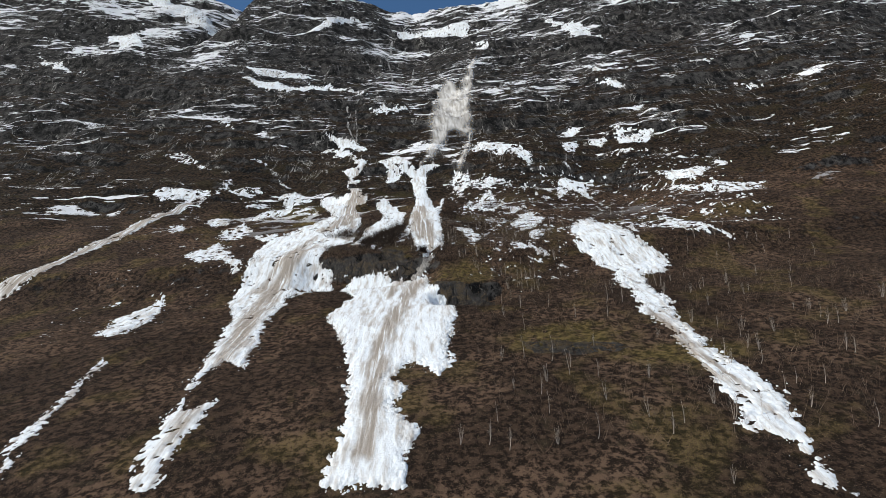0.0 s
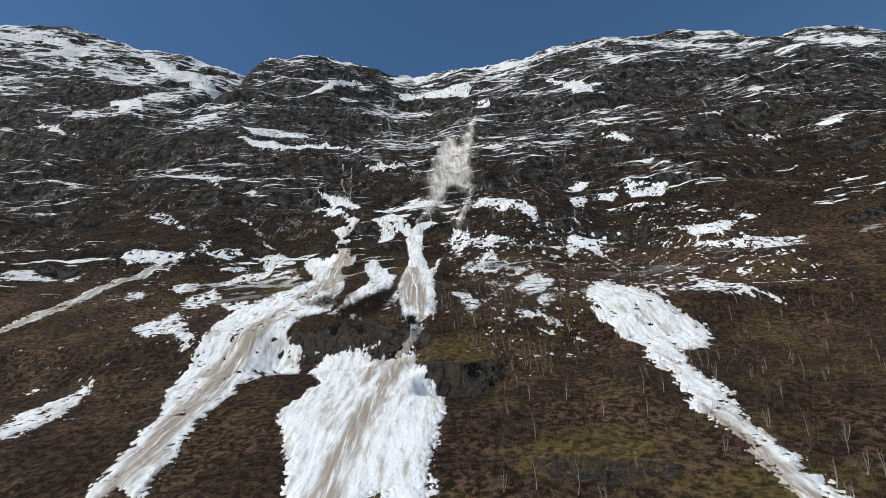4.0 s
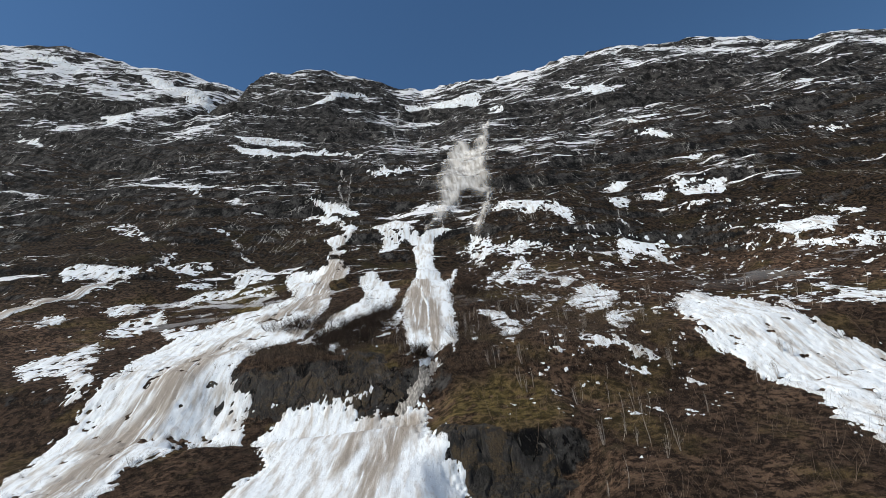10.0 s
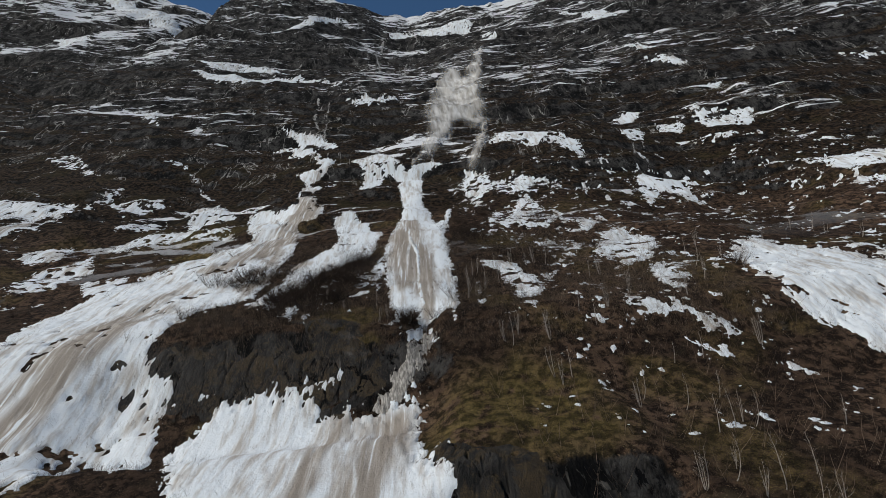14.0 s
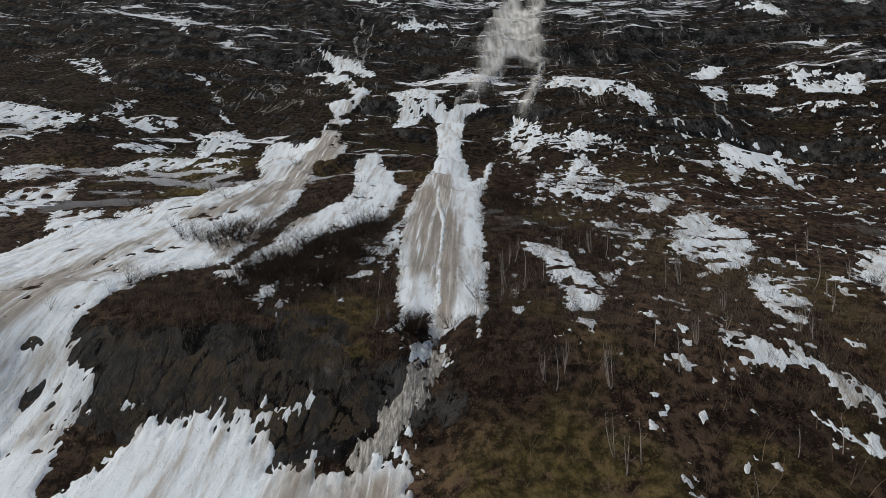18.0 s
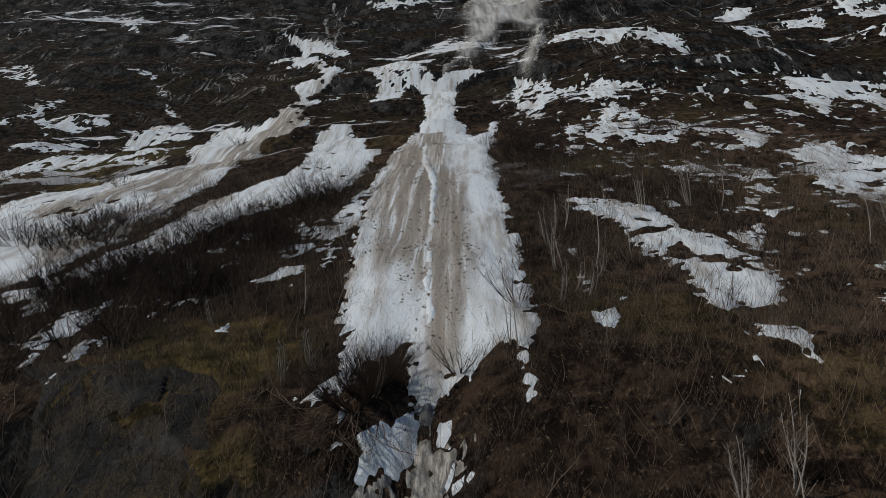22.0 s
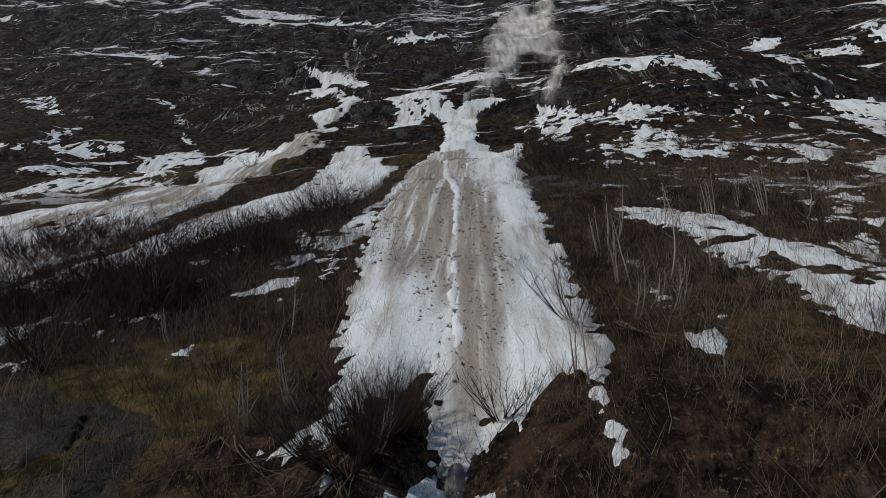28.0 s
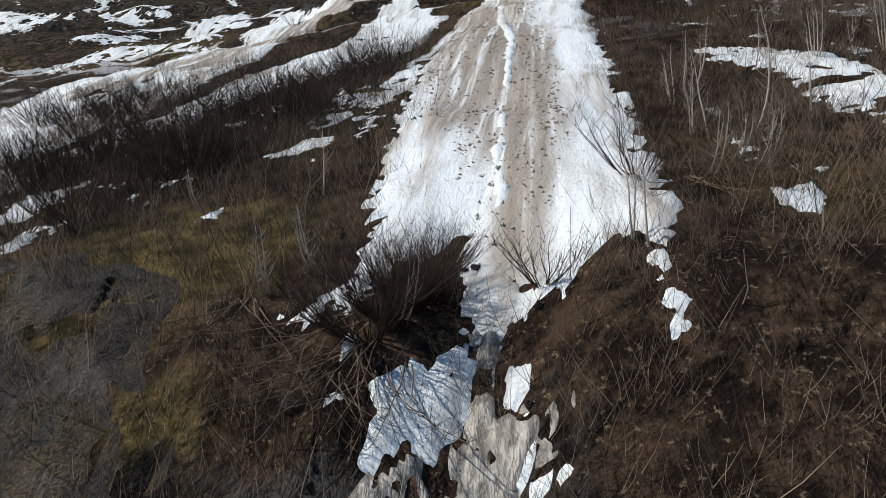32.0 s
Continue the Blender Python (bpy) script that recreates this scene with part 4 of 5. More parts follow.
LOW_PATCHES.append([(29, 147.3), (32.2, 144.2), (31.6, 142.3), (29.2, 145)])
LOW_PATCHES.append([(32.1, 147.3), (33.7, 145.6), (32.8, 145)])
LOW_PATCHES.append([(41.2, 164.7), (44, 165.2), (42.8, 163.3)])
LOW_PATCHES.append([(59.49, 188.4), (65.13, 190.73), (59.61, 185.15), (56.55, 183.33)])
LOW_PATCHES.append([(44.77, 191.71), (51.77, 184.21), (55.07, 180.47), (50.2, 182.03), (44.26, 188.38)])
LOW_PATCHES.append([(42.2, 182.5), (48.2, 180.7), (48.4, 175.6), (44.8, 177)])
LOW_PATCHES.append([(162, 275.1), (172.5, 261.4), (163.9, 254.4), (155.9, 266.5)])
LOW_PATCHES.append([(97.3, 216.8), (112.1, 215.5), (112.3, 205), (101.6, 194.6), (99.4, 205.1)])
LOW_PATCHES.append([(77, 221.4), (83, 220), (83.3, 213.8), (75.5, 212.2)])
LOW_PATCHES.append([(28.1, 242.4), (40.2, 243.7), (35.6, 229.9), (30.3, 231.4)])

JOINED = ("fan", "track", "chute running")
PIECES = []
for label, depth, rag, bare, outlines in SNOWFIELDS:
    whole = any(w in label for w in JOINED)
    PIECES += [(label, depth, rag, bare, outlines)] if whole else [(label, depth, rag, bare, [ring]) for ring in outlines]
for k, (label, depth, rag, bare, outlines) in enumerate(PIECES):
    field = tagged(drape("snow_patch", outlines, SNOW, 0.6 * depth, rag, bare, 0.5 if "sliding" in label else 0.0, seed=60 + 20 * k, stains=() if "clean" in label else DIRT), label, "snow", "snow patches on the mountainside")
    if "chute running" in label:
        CHUTE = field
for k, outline in enumerate(HIGH_PATCHES):
    tagged(drape("snow_patch", [outline], SNOW, 1.6, 5.0, 0.3, seed=2000 + 20 * k, cell=1.3), "bright snow lying along a high rock ledge", "snow", "snow patches on the mountainside")
for k, outline in enumerate(LOW_PATCHES):
    tagged(drape("snow_patch", [outline], SNOW, 0.4, 1.0, 0.68, seed=2600 + 20 * k), "small ragged snow patch on the brown slope", "snow", "snow patches on the mountainside")
tagged(drape("stream", STREAM, WATER, 0.35, 0.5, lift=0.1, seed=990, cell=0.2), "grey meltwater stream tumbling over dark rock", "stream", kind="structure")
tagged(drape("avalanche_fall", VEIL, POWDER, 2.2, 4.0, lift=1.6, seed=1010, cell=0.9, fade=11.0), "pale powder snow pouring down a dark cliff", "avalanche")

for k, ring in enumerate(FALLS):
    ring = np.array(ring)
    ring = [tuple(q) for q in 0.72 * ring + 0.28 * ring[::-1]]
    tagged(drape("waterfall", [ring], FROTH, 0.4, 0.5, 0.62, lift=0.2, seed=3300 + 20 * k, cell=0.4), "thin white meltwater fall on a dark cliff", "waterfall", "meltwater falls on the cliffs")

BITS = [("scattered small patches of old snow in the scrub", [(8, 160), (60, 158), (66, 250), (40, 262), (8, 250), (20, 200)], 1.32, 0.3),
        ("scattered snow among grey bushes and rock", [(10, 255), (60, 200), (180, 190), (230, 345), (12, 350)], 1.16, 0.6),
        ("scattered snow across the western slope", [(-66, 225), (-60, 345), (-230, 345), (-150, 120), (-100, 130)], 1.42, 0.6),
        ("small snow scraps between dark bushes", [(-15, 205), (-16, 230), (-25, 226), (-36, 209), (-30, 198)], 1.08, 0.22)]
for k, (label, outline, bare, cell) in enumerate(BITS):
    tagged(drape("snow_scraps", [outline], SNOW, 0.3, 3.0, bare, seed=1200 + 20 * k, cell=cell), label, "snow", kind="stuff")

# ---- plants ----
def prism(path, radii, sides=3, turn=0.0):
    """Points and faces of a tapering rod along a path (n x 3)."""
    path = np.asarray(path, float)
    along = np.gradient(path, axis=0)
    along /= np.linalg.norm(along, axis=1)[:, None] + 1e-9
    side = np.cross(along, (0.31, 0.9, 0.2))
    side /= np.linalg.norm(side, axis=1)[:, None] + 1e-9
    other = np.cross(along, side)
    a = turn + np.arange(sides) * 2 * math.pi / sides
    ring = np.cos(a)[None, :, None] * side[:, None] + np.sin(a)[None, :, None] * other[:, None]
    points = (path[:, None] + ring * np.asarray(radii, float)[:, None, None]).reshape(-1, 3)
    n, faces = len(path), []
    for k in range(n - 1):
        for j in range(sides):
            m = (j + 1) % sides
            faces.append((k * sides + j, k * sides + m, (k + 1) * sides + m, (k + 1) * sides + j))
    return points, np.array(faces)


class Rods:
    """Gathers rods into one mesh."""

    def __init__(self):
        self.points, self.faces, self.count = [], [], 0

    def add(self, path, radii, sides=3):
        p, f = prism(path, radii, sides)
        self.points.append(p), self.faces.append(f + self.count)
        self.count += len(p)

    def mesh(self, name, material):
        return quad_mesh(name, np.concatenate(self.points), np.concatenate(self.faces), material)


def quad_mesh(name, points, quads, material):
    mesh = bpy.data.meshes.new(name)
    mesh.vertices.add(len(points)), mesh.loops.add(quads.size), mesh.polygons.add(len(quads))
    mesh.vertices.foreach_set("co", points.astype(np.float32).ravel())
    mesh.loops.foreach_set("vertex_index", quads.astype(np.int32).ravel())
    mesh.polygons.foreach_set("loop_start", np.arange(0, quads.size, quads.shape[1], dtype=np.int32))
    mesh.polygons.foreach_set("use_smooth", np.ones(len(quads), bool))
    mesh.update(calc_edges=True)
    mesh.materials.append(material)
    return mesh


def child(name, mesh, parent, label=""):
    ob = new(name, mesh)
    ob.parent = parent
    return tagged(ob, label)


def bent(rng, start, way, length, steps, droop=0.0, wander=0.12):
    """A path that starts along way and slowly turns upright (droop < 0) or down."""
    at, way, path = np.array(start, float), np.array(way, float), [np.array(start, float)]
    for _ in range(steps):
        way = way + np.array([rng.normal(0, wander), rng.normal(0, wander), -droop])
        way /= np.linalg.norm(way)
        at = at + way * length / steps
        path.append(at)
    return np.array(path)


def birch(seed, height, stems, lean):
    """A bare mountain birch: stems that leave the slope downhill and turn upright, limbs, and fine twigs."""
    rng = np.random.default_rng(seed)
    root = new("birch")
    twigs = Rods()
    for k in range(stems):
        h = height * rng.uniform(0.7, 1.0)
        a = rng.uniform(0, 2 * math.pi)
        way = (0.2 * math.cos(a) * min(stems - 1, 1), -lean + 0.2 * math.sin(a) * min(stems - 1, 1), 0.75)
        path = bent(rng, (0.12 * math.cos(a), 0.12 * math.sin(a), -0.25), way, h, 9, -0.24, 0.06)
        trunk = Rods()
        r = 0.010 * h + 0.014
        trunk.add(path, np.linspace(r, 0.008, len(path)), 6)
        stem = child("trunk", trunk.mesh("trunk", BARK), root)
        limbs = Rods()
        for i in range(int(7 + 2 * h)):
            t = rng.uniform(0.3, 0.97)
            j = t * (len(path) - 1)
            start = path[int(j)] + (path[min(int(j) + 1, len(path) - 1)] - path[int(j)]) * (j % 1)
            b = rng.uniform(0, 2 * math.pi)
            out = bent(rng, start, (math.cos(b), math.sin(b), 0.75), h * rng.uniform(0.16, 0.34) * (1.25 - t), 4, -0.12, 0.16)
            limbs.add(out, np.linspace(0.011, 0.004, 5), 3)
            for _ in range(4):
                q = out[rng.integers(1, 5)]
                c = rng.uniform(0, 2 * math.pi)
                twigs.add(bent(rng, q, (math.cos(c), math.sin(c), 0.6), rng.uniform(0.25, 0.7), 2, 0.0, 0.2), (0.0055, 0.004, 0.002))
        child("branchwork", limbs.mesh("branchwork", BARK), stem)["kind"] = "stuff"
    child("twig_crown", twigs.mesh("twig_crown", TWIG), root, "fine dark leafless twigs")["kind"] = "stuff"
    return tagged(root, "bare white-barked mountain birch bent at its foot", "tree", "birches on the slope")


def bush(seed, height, stems, spread):
    """A bare willow bush: many stems fanning out from one foot, pushed downhill by snow."""
    rng = np.random.default_rng(seed)
    root = new("willow_bush")
    wood, twigs = Rods(), Rods()
    for _ in range(stems):
        a, h = rng.uniform(0, 2 * math.pi), height * rng.uniform(0.55, 1.0)
        way = (spread * math.cos(a), spread * math.sin(a) - 0.55, 0.55)
        path = bent(rng, (0.3 * math.cos(a), 0.3 * math.sin(a), -0.2), way, h * 1.25, 6, -0.13, 0.13)
        wood.add(path, np.linspace(0.024, 0.005, 7), 3)
        for _ in range(9):
            q = path[rng.integers(2, 7)]
            c = rng.uniform(0, 2 * math.pi)
            twigs.add(bent(rng, q, (0.8 * math.cos(c), 0.8 * math.sin(c), 0.9), rng.uniform(0.3, 0.8), 2, -0.05, 0.2), (0.0065, 0.005, 0.0025))
    child("bush_body", wood.mesh("bush_body", TWIG), root)
    child("twig_crown", twigs.mesh("twig_crown", TWIG), root)["kind"] = "stuff"
    root.children[0]["kind"] = "stuff"
    return tagged(root, "leafless dark willow bush standing in old snow", "bush", "willow bushes on the slope")


def planted(x, y, turn, size):
    z = float(on_land(np.array([x]), np.array([y]))[0])
    return Matrix.LocRotScale((x, y, z), Euler((0, 0, turn)), (size, size, size))


def place_all(kinds, places, seed, low=0.8, high=1.2, swing=0.6):
    """Stands copies of the kinds at the places; the first use of a kind is itself."""
    rng, used = np.random.default_rng(seed), set()
    for n, (x, y) in enumerate(places):
        k = n if n < len(kinds) else int(rng.integers(len(kinds)))
        m = planted(x, y, rng.uniform(-swing, swing), rng.uniform(low, high))
        if k in used:
            made = copy_thing(kinds[k], m)
            made.scale = m.to_scale()
        else:
            used.add(k)
            kinds[k].matrix_basis = m


BIRCH_NEAR = [(0.9, 193.7), (0.6, 194.2), (5.7, 205.8), (6.4, 204.8), (8.7, 216.5), (18, 218.7), (22.6, 223.2), (9.3, 206.1), (34.2, 142.6), (30.1, 151.3), (17, 174.3), (11.1, 183.6), (28.5, 171.8), (7.5, 215.5), (13.2, 217.7), (13.17, 209.04), (-15.42, 201.34), (9.87, 184.42), (12.46, 185.87), (17.81, 186.4), (17.9, 183.81), (34.56, 208.97), (37.49, 209.63), (25.28, 188.77), (6.24, 212.95), (16.2, 175.8), (18.7, 175.4), (31.6, 153.7), (37, 177.7), (33.2, 167.8), (38.5, 162.9), (36, 146.2), (37.7, 144.7), (54.02, 180.08), (9.47, 184.78), (26.3, 151.1), (26.6, 168.2), (27.46, 186.25)]
BIRCH_LOW = [(103.7, 234.7), (110.3, 235.2), (34.3, 148.8), (18.6, 113.1), (12, 80.6), (96.3, 129), (109.5, 138), (78.7, 91), (77.3, 75.3), (80.4, 82.8), (137.2, 139.8), (96.1, 142.9), (68.1, 68), (75.1, 66.5), (72.3, 54.8), (76.2, 56.5), (111.1, 85.8), (82.1, 55.5), (3.7, 45.1), (6.6, 51.9), (7.4, 42.9), (18.3, 61), (25.7, 43.9), (38.9, 49.3), (32.4, 56.5), (44.1, 29.6), (40.8, 43.5), (27.8, 69.2), (18.5, 80.9), (92.6, 124.8), (103.4, 115.8), (17.3, 43.3), (-2.1, 45.8)]
BUSHES = [(-48.4, 226.3), (-52, 234.2), (-42.3, 225.3), (-38.1, 225.9), (-42.8, 238.1), (-39, 238.5), (-37.4, 241.6), (-30.3, 242.6), (-29.8, 254), (-51.4, 222.6), (-44.7, 218.8), (-37.7, 220.8), (-40.85, 212.65), (9.9, 261.4), (9.9, 251.3), (34.6, 257.7), (38.8, 257.6), (22.3, 283), (21.5, 226.8), (22.9, 225.4), (16.7, 229.6), (27.8, 220.1), (24.55, 213.81), (4.2, 208.33), (5.06, 204.18), (1.65, 199.92), (-2.8, 193.8)]
FOOT_BUSHES = [(-8.2, 192.8), (-7.8, 194.2), (-8.8, 191.4), (-9.0, 190.4)]

rng = np.random.default_rng(8)
more = [(float(x), float(y)) for x, y in zip(rng.uniform(10, 170, 130), rng.uniform(35, 230, 130)) if x > 10 + 0.02 * y]
place_all([birch(1, 5.5, 1, 0.25), birch(2, 6.2, 2, 0.5), birch(3, 4.6, 3, 0.6), birch(4, 6.6, 1, 0.7), birch(5, 5.2, 2, 0.3), birch(6, 5.0, 4, 0.5)],
          BIRCH_NEAR + BIRCH_LOW + more, 11)
place_all([bush(21, 2.4, 16, 0.8), bush(22, 2.0, 22, 1.0), bush(23, 2.8, 14, 0.7)], BUSHES, 12, 1.1, 1.7, 3.1)
place_all([bush(24, 4.2, 110, 0.9), bush(25, 3.6, 120, 1.0)], FOOT_BUSHES, 13, 0.8, 0.95, 0.9)


def scrub(name, label, spans, count, stems, height, sides, joints, seed, avoid, material=None):
    """Bare scrub over a stretch of the slope, as one mesh of leaning twigs."""
    rng = np.random.default_rng(seed)
    (x0, x1), (y0, y1) = spans
    x, y = rng.uniform(x0, x1, count), rng.uniform(y0, y1, count)
    thin = fbm(x / 9, y / 9, seed, 3) > -0.35 + 0.25 * rng.normal(size=count)
    for outlines, reach in avoid:
        deep = np.clip(inside(x, y, outlines), 0, None)
        thin &= rng.random(count) < np.exp(-deep / reach)
    x, y = x[thin], y[thin]
    n = len(x) * stems
    x, y = np.repeat(x, stems) + rng.normal(0, 0.35, n), np.repeat(y, stems) + rng.normal(0, 0.35, n)
    at = np.stack([x, y, on_land(x, y) - 0.06], -1)
    a, tall = rng.uniform(0, 2 * math.pi, n), height * rng.uniform(0.4, 1.1, n)
    way = np.stack([0.55 * np.cos(a), 0.55 * np.sin(a) - 0.45, np.full(n, 0.75)], -1)
    rows = []
    for j in range(joints + 1):
        rows.append(at.copy())
        way = way + rng.normal(0, 0.16, (n, 3)) + (0, 0.08, 0.16)
        way /= np.linalg.norm(way, axis=1)[:, None]
        at = at + way * (tall / joints)[:, None]
    path = np.stack(rows, 1)
    thick = rng.uniform(0.6, 1.3, n)[:, None] * np.linspace(0.0090, 0.003, joints + 1)[None] * (height / 1.3)
    turn = np.arange(sides) * 2 * math.pi / sides
    ring = np.stack([np.cos(turn), np.sin(turn), 0 * turn], -1)
    points = (path[:, :, None] + thick[:, :, None, None] * ring[None, None]).reshape(-1, 3)
    quads = []
    for j in range(joints):
        for s in range(sides):
            m = (s + 1) % sides
            quads.append((j * sides + s, j * sides + m, (j + 1) * sides + m, (j + 1) * sides + s))
    quads = (np.array(quads)[None] + (np.arange(n) * (joints + 1) * sides)[:, None, None]).reshape(-1, 4)
    return tagged(new(name, quad_mesh(name, points, quads, material or SCRUB)), label, "scrub", kind="stuff")


BENT = [(-8.2, 191.8), (-14.1, 192.7), (5, 200), (6.5, 202), (9, 204.5), (7.2, 200.4), (-22, 200), (-27, 206), (-12.2, 193.8)]
place_all([birch(7, 4.2, 3, 2.0), birch(9, 3.6, 3, 2.4)], BENT, 14, 0.8, 1.1, 0.9)

def fallen(seed, stems):
    """Snow-pressed birch stems that lie downhill from one foot, with broken side twigs."""
    rng = np.random.default_rng(seed)
    root = new("fallen_birch")
    twigs = Rods()
    for k in range(stems):
        way = (rng.normal(0, 0.55), -1.0, -0.55 + rng.normal(0, 0.12))
        path = bent(rng, (rng.normal(0, 0.3), rng.normal(0, 0.3), 0.25), way, rng.uniform(3.0, 5.5), 8, -0.05, 0.10)
        stem = Rods()
        stem.add(path, np.linspace(0.026, 0.006, 9), 5)
        child("trunk", stem.mesh("trunk", SAPLING), root)
        for _ in range(16):
            q, c = path[rng.integers(3, 9)], rng.uniform(0, 2 * math.pi)
            twigs.add(bent(rng, q, (0.8 * math.cos(c), -0.6 + 0.6 * math.sin(c), 0.35), rng.uniform(0.5, 1.3), 3, -0.06, 0.22), (0.008, 0.006, 0.004, 0.002))
    child("twig_crown", twigs.mesh("twig_crown", TWIG), root)["kind"] = "stuff"
    return tagged(root, "pale birch stems pressed flat down the slope", "tree", "fallen birches")


FALLEN = [(-9.6, 190.6), (-10.7, 190), (-9.2, 190), (-11.3, 189.4), (-9.8, 189.2), (-8.8, 190.2), (-14.3, 191.6), (-10.2, 191), (-7.7, 190), (3.8, 199), (5.9, 201.6), (8, 199), (9.3, 205.4)]
place_all([fallen(31, 5), fallen(32, 4), fallen(33, 6)], FALLEN, 16, 0.8, 1.2, 0.5)

# more bushes along the edges of the snow
edge = []
for n, (label, depth, rag, bare, outlines) in enumerate(SNOWFIELDS):
    if depth < 0.4 or any(w in label for w in ("fan below", "chute", "block", "lump", "black rock", "debris", "stream bed")):
        continue
    for outline in outlines:
        ring = np.array(outline)
        for a, b in zip(ring, np.roll(ring, -1, 0)):
            for _ in range(int(np.linalg.norm(b - a) * (0.16 if a[1] > 185 else 0.07) + rng.random())):
                q = a + (b - a) * rng.random() + rng.normal(0, 2.0, 2)
                edge.append((float(q[0]), float(q[1])))
along = rng.random(80)
LOWER_EDGE = ([-37, -38.4, -36, -32.9, -29.7, -25, -20.4], [200, 206.5, 213.5, 217.5, 223.5, 230, 233])
band = []
for t in along:
    k = 6 * t ** 1.3
    band.append((float(np.interp(k, range(7), LOWER_EDGE[0]) + 1.0 + rng.normal(0, 1.7)), float(np.interp(k, range(7), LOWER_EDGE[1]) - 1.2 + rng.normal(0, 1.7))))
band += [(float(-50.5 + rng.normal(0, 3.2)), float(224 + rng.normal(0, 4.0))) for _ in range(26)]
band += [(float(-30 + 8 * t + rng.normal(0, 2.5)), float(200 + 18 * t + rng.normal(0, 3))) for t in rng.random(64)]
band += [(float(9.5 + rng.normal(0, 3.0)), float(252 + rng.normal(0, 7))) for _ in range(24)]
band += [(float(38 + rng.normal(0, 6)), float(262 + rng.normal(0, 9))) for _ in range(16)]
place_all([bush(26, 2.6, 20, 0.9), bush(27, 2.2, 26, 1.0), bush(28, 3.0, 18, 0.7)], band + [edge[k] for k in rng.permutation(len(edge))[:75]], 15, 1.1, 1.8, 3.1)

OPEN = [(f[4], 2.2 if f[3] > 0.1 else 0.8) for f in SNOWFIELDS] + [(STREAM, 0.1)]
FRINGE = [(f[4], 4.5 if "avalanche" in f[0] else 1.4) for f in SNOWFIELDS] + [(STREAM, 0.1)]
scrub("scrub", "dense leafless brown birch scrub on the steep slope", ((-60, 62), (183, 252)), 10000, 14, 1.6, 3, 2, 301, OPEN)
scrub("scrub", "leafless brown scrub below the bluff", ((-150, 160), (60, 186)), 9000, 6, 1.9, 3, 1, 302, OPEN, DARK_SCRUB)
scrub("scrub", "grey brown scrub under the rock bands", ((-190, 190), (236, 345)), 9000, 6, 1.9, 3, 1, 303, OPEN, DARK_SCRUB)
scrub("scrub", "dark grey twiggy bushes fringing the avalanche snow", ((-95, 115), (95, 262)), 15000, 7, 1.9, 3, 1, 306, FRINGE, TWIG)
scrub("saplings", "pale upright saplings standing in the scrub", ((-50, 60), (184, 250)), 1500, 3, 3.4, 3, 3, 304, OPEN, SAPLING)
scrub("saplings", "pale upright saplings on the lower slope", ((5, 165), (40, 190)), 2600, 2, 4.6, 3, 2, 305, OPEN, SAPLING)


# ---- rocks ----
def crag(seed, cuts=9):
    """An angular block: a ball cut by planes, then roughened."""
    rng = np.random.default_rng(seed)
    bm = bmesh.new()
    bmesh.ops.create_icosphere(bm, subdivisions=3, radius=1.0)
    planes = rng.normal(size=(cuts, 3))
    planes /= np.linalg.norm(planes, axis=1)[:, None]
    reach = rng.uniform(0.35, 0.7, cuts)
    for v in bm.verts:
        at = np.array(v.co)
        for n, d in zip(planes, reach):
            over = at @ n - d
            if over > 0:
                at = at - n * over * 0.99
        v.co = Vector(at) * (1 + 0.05 * noise.noise(Vector(at) * 3.1))
    mesh = bpy.data.meshes.new("rock")
    bm.to_mesh(mesh)
    bm.free()
    mesh.materials.append(CRAG)
    mesh.polygons.foreach_set("use_smooth", np.zeros(len(mesh.polygons), bool))
    return tagged(new("rock", mesh), "angular block of dark wet rock set in the slope", "rock", "rocks in the cliffs")


def set_rocks(kinds, spots, seed):
    """Beds copies of the blocks into the ground; spots: x, y, size."""
    rng = np.random.default_rng(seed)
    for n, (x, y, size) in enumerate(spots):
        z = float(on_land(np.array([x]), np.array([y]))[0])
        m = Matrix.LocRotScale((x, y, z + 0.1 * size), Euler(rng.uniform(-0.35, 0.35, 3)), Vector(rng.uniform(0.75, 1.3, 3)) * size)
        m = m @ Euler((0, 0, rng.uniform(0, 6.28))).to_matrix().to_4x4()
        made = kinds[n] if n < len(kinds) else kinds[n % len(kinds)].copy()
        if n >= len(kinds):
            scene.collection.objects.link(made)
        made.matrix_basis = m


rng = np.random.default_rng(77)
crags([(-5.7, 163), (0.4, 161), (8.6, 155.4), (17.4, 152.5), (20, 150.2), (16, 144), (3, 142), (-1, 150)], 1.1, 401)
crags([(-27, 190.8), (-22.4, 190.2), (-20, 189.4), (-18.1, 187.9), (-16.3, 186), (-21, 185.6)], 0.4, 461, 0.14, SHEEN_SLAB)
crags([(-15.4, 188.1), (-14.1, 188.9), (-13.5, 187.8), (-14.2, 186.5), (-15.2, 186.4)], 0.35, 471, 0.1, SHEEN_SLAB)
crags([(20, 92), (30, 90), (44, 86), (48, 82), (34, 80), (22, 84)], 0.8, 481, 0.4)
crags([(-68, 192), (-50, 191), (-30, 188), (-16, 189), (-13, 183), (-25, 178.5), (-50, 183), (-66, 186)], 0.34, 421)
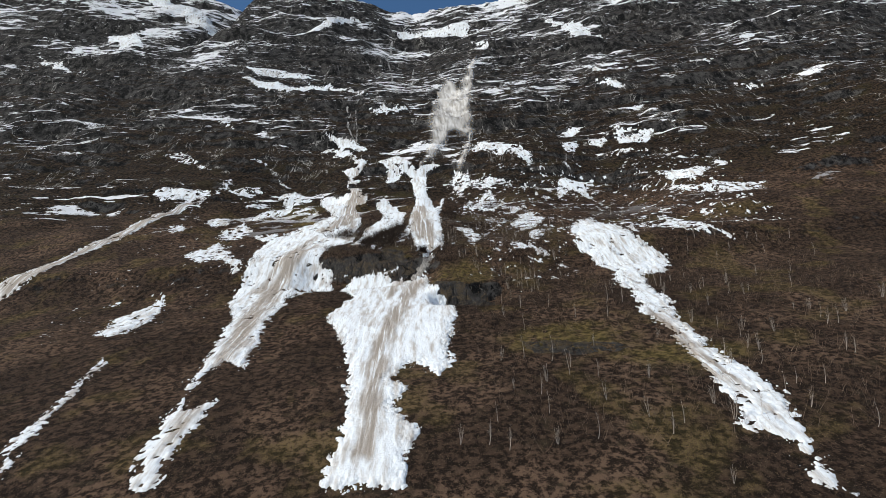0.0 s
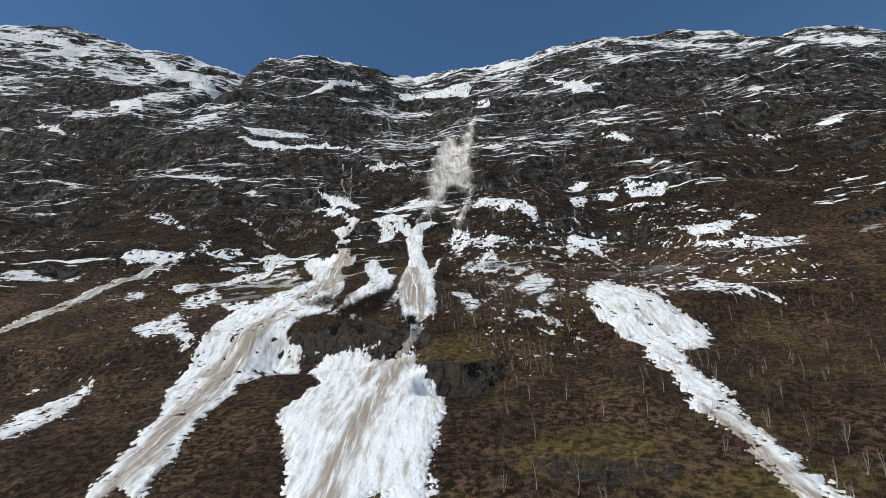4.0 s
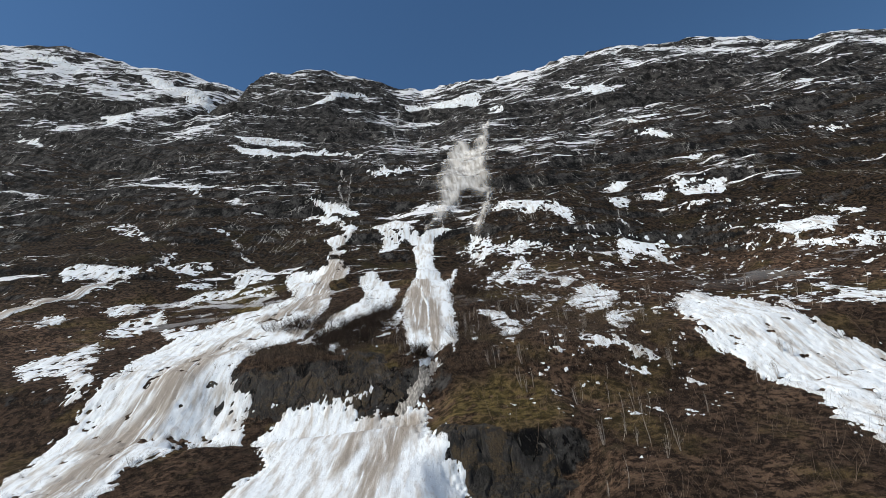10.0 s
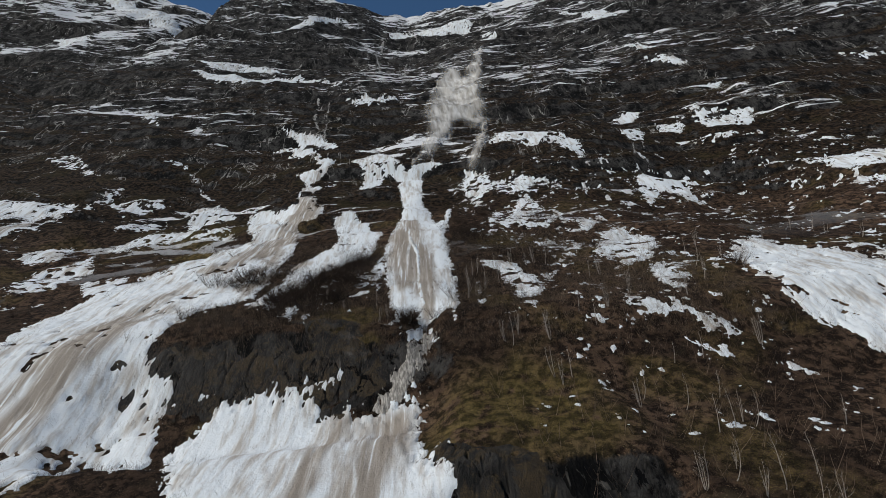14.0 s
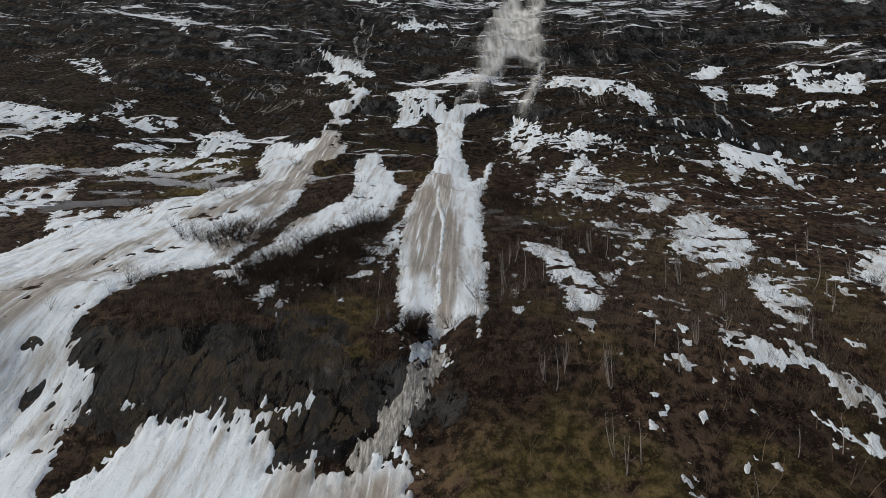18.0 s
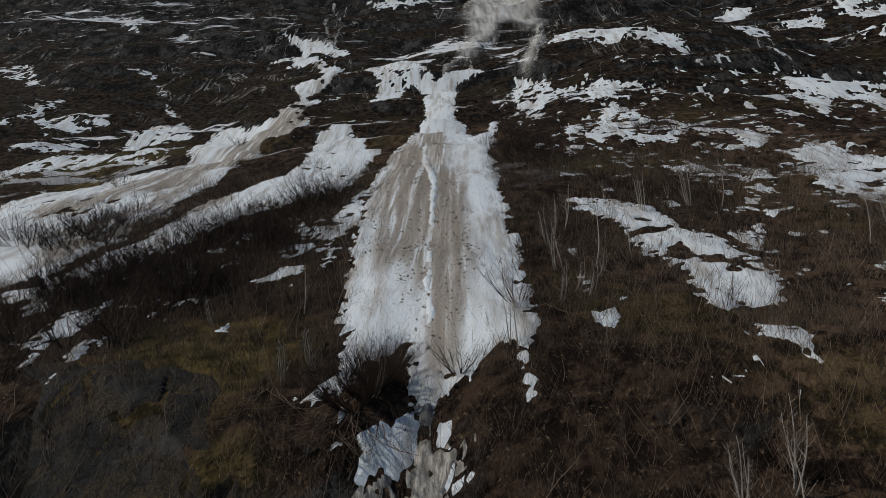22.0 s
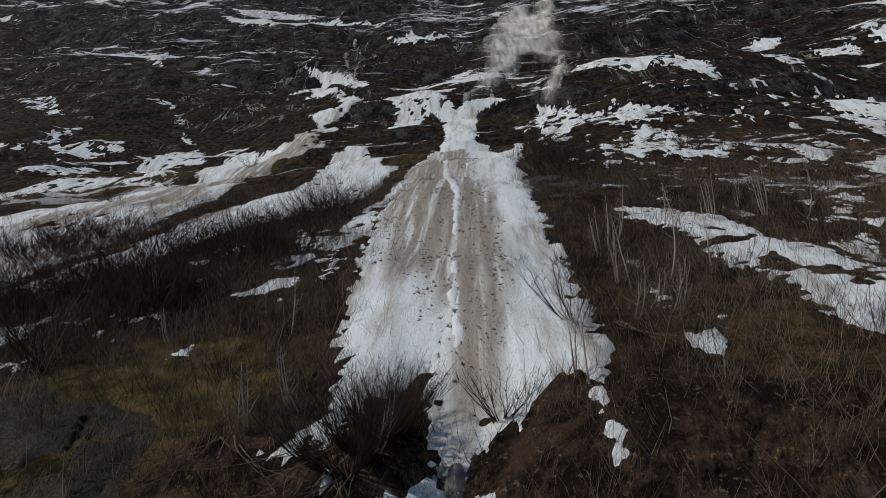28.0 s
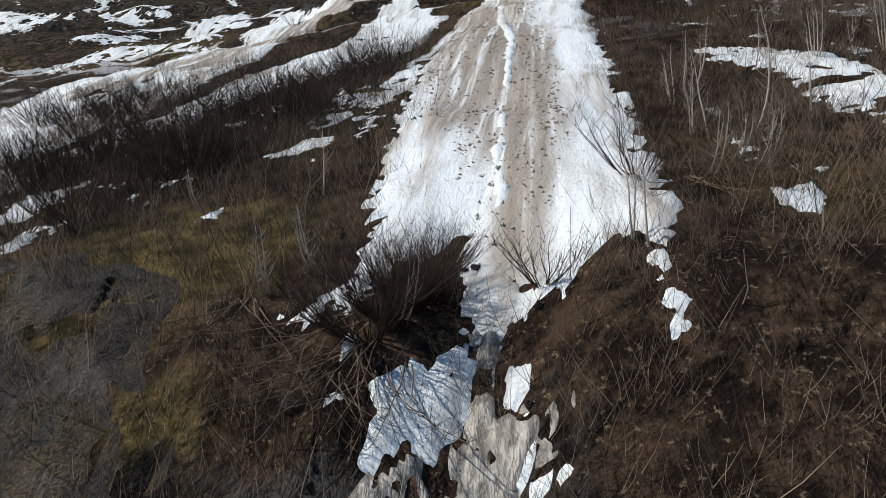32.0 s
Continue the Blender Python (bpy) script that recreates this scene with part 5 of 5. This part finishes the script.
crags([(-34, 194), (-24, 195), (-18, 192), (-17, 189), (-24, 188)], 0.3, 441)
spots = [(float(-6 + rng.normal(0, 2.6)), float(y), float(rng.uniform(0.18, 0.5))) for y in np.linspace(181, 197, 16)]
spots += [(float(rng.uniform(-16, -2)), float(rng.uniform(186, 199)), float(rng.uniform(0.15, 0.4))) for _ in range(14)]
set_rocks([crag(s) for s in range(5)], spots, 78)


def clods(field, outlines, count, seed):
    """Lumps of dirty snow lying on the debris of a snow field, as one mesh."""
    rng = np.random.default_rng(seed)
    at = np.empty(3 * len(field.data.vertices), np.float32)
    field.data.vertices.foreach_get("co", at)
    at = at.reshape(-1, 3).astype(float)
    at = at[inside(at[:, 0], at[:, 1], outlines) > 0.4]
    at = at[rng.integers(len(at), size=count)]
    x, y = at[:, 0] + rng.normal(0, 0.25, count), at[:, 1] + rng.normal(0, 0.25, count)
    at = np.stack([x, y, at[:, 2] + on_land(x, y) - on_land(at[:, 0], at[:, 1])], -1)
    at = at[rng.random(count) < 0.5 + fbm(x / 1.1, y / 4.0, seed, 3)]
    count = len(at)
    size = 0.025 + 0.13 * rng.random(count) ** 4
    shape = np.array([(1, 0, 0), (0, 1, 0), (-1, 0, 0), (0, -1, 0), (0, 0, 0.8), (0, 0, -0.6)])
    points = at[:, None] + shape[None] * size[:, None, None] * rng.uniform(0.6, 1.4, (count, 6, 1)) + rng.normal(0, 0.25, (count, 6, 3)) * size[:, None, None]
    faces = np.array([(0, 1, 4), (1, 2, 4), (2, 3, 4), (3, 0, 4), (1, 0, 5), (2, 1, 5), (3, 2, 5), (0, 3, 5)])
    faces = (faces[None] + 6 * np.arange(count)[:, None, None]).reshape(-1, 3)
    mesh = quad_mesh("snow_clods", points.reshape(-1, 3), faces, CLOD)
    mesh.polygons.foreach_set("use_smooth", np.zeros(len(mesh.polygons), bool))
    return tagged(new("snow_clods", mesh), "grey brown lumps of avalanche debris on the snow chute", "debris", kind="stuff")


clods(CHUTE, DIRT, 15000, 91)
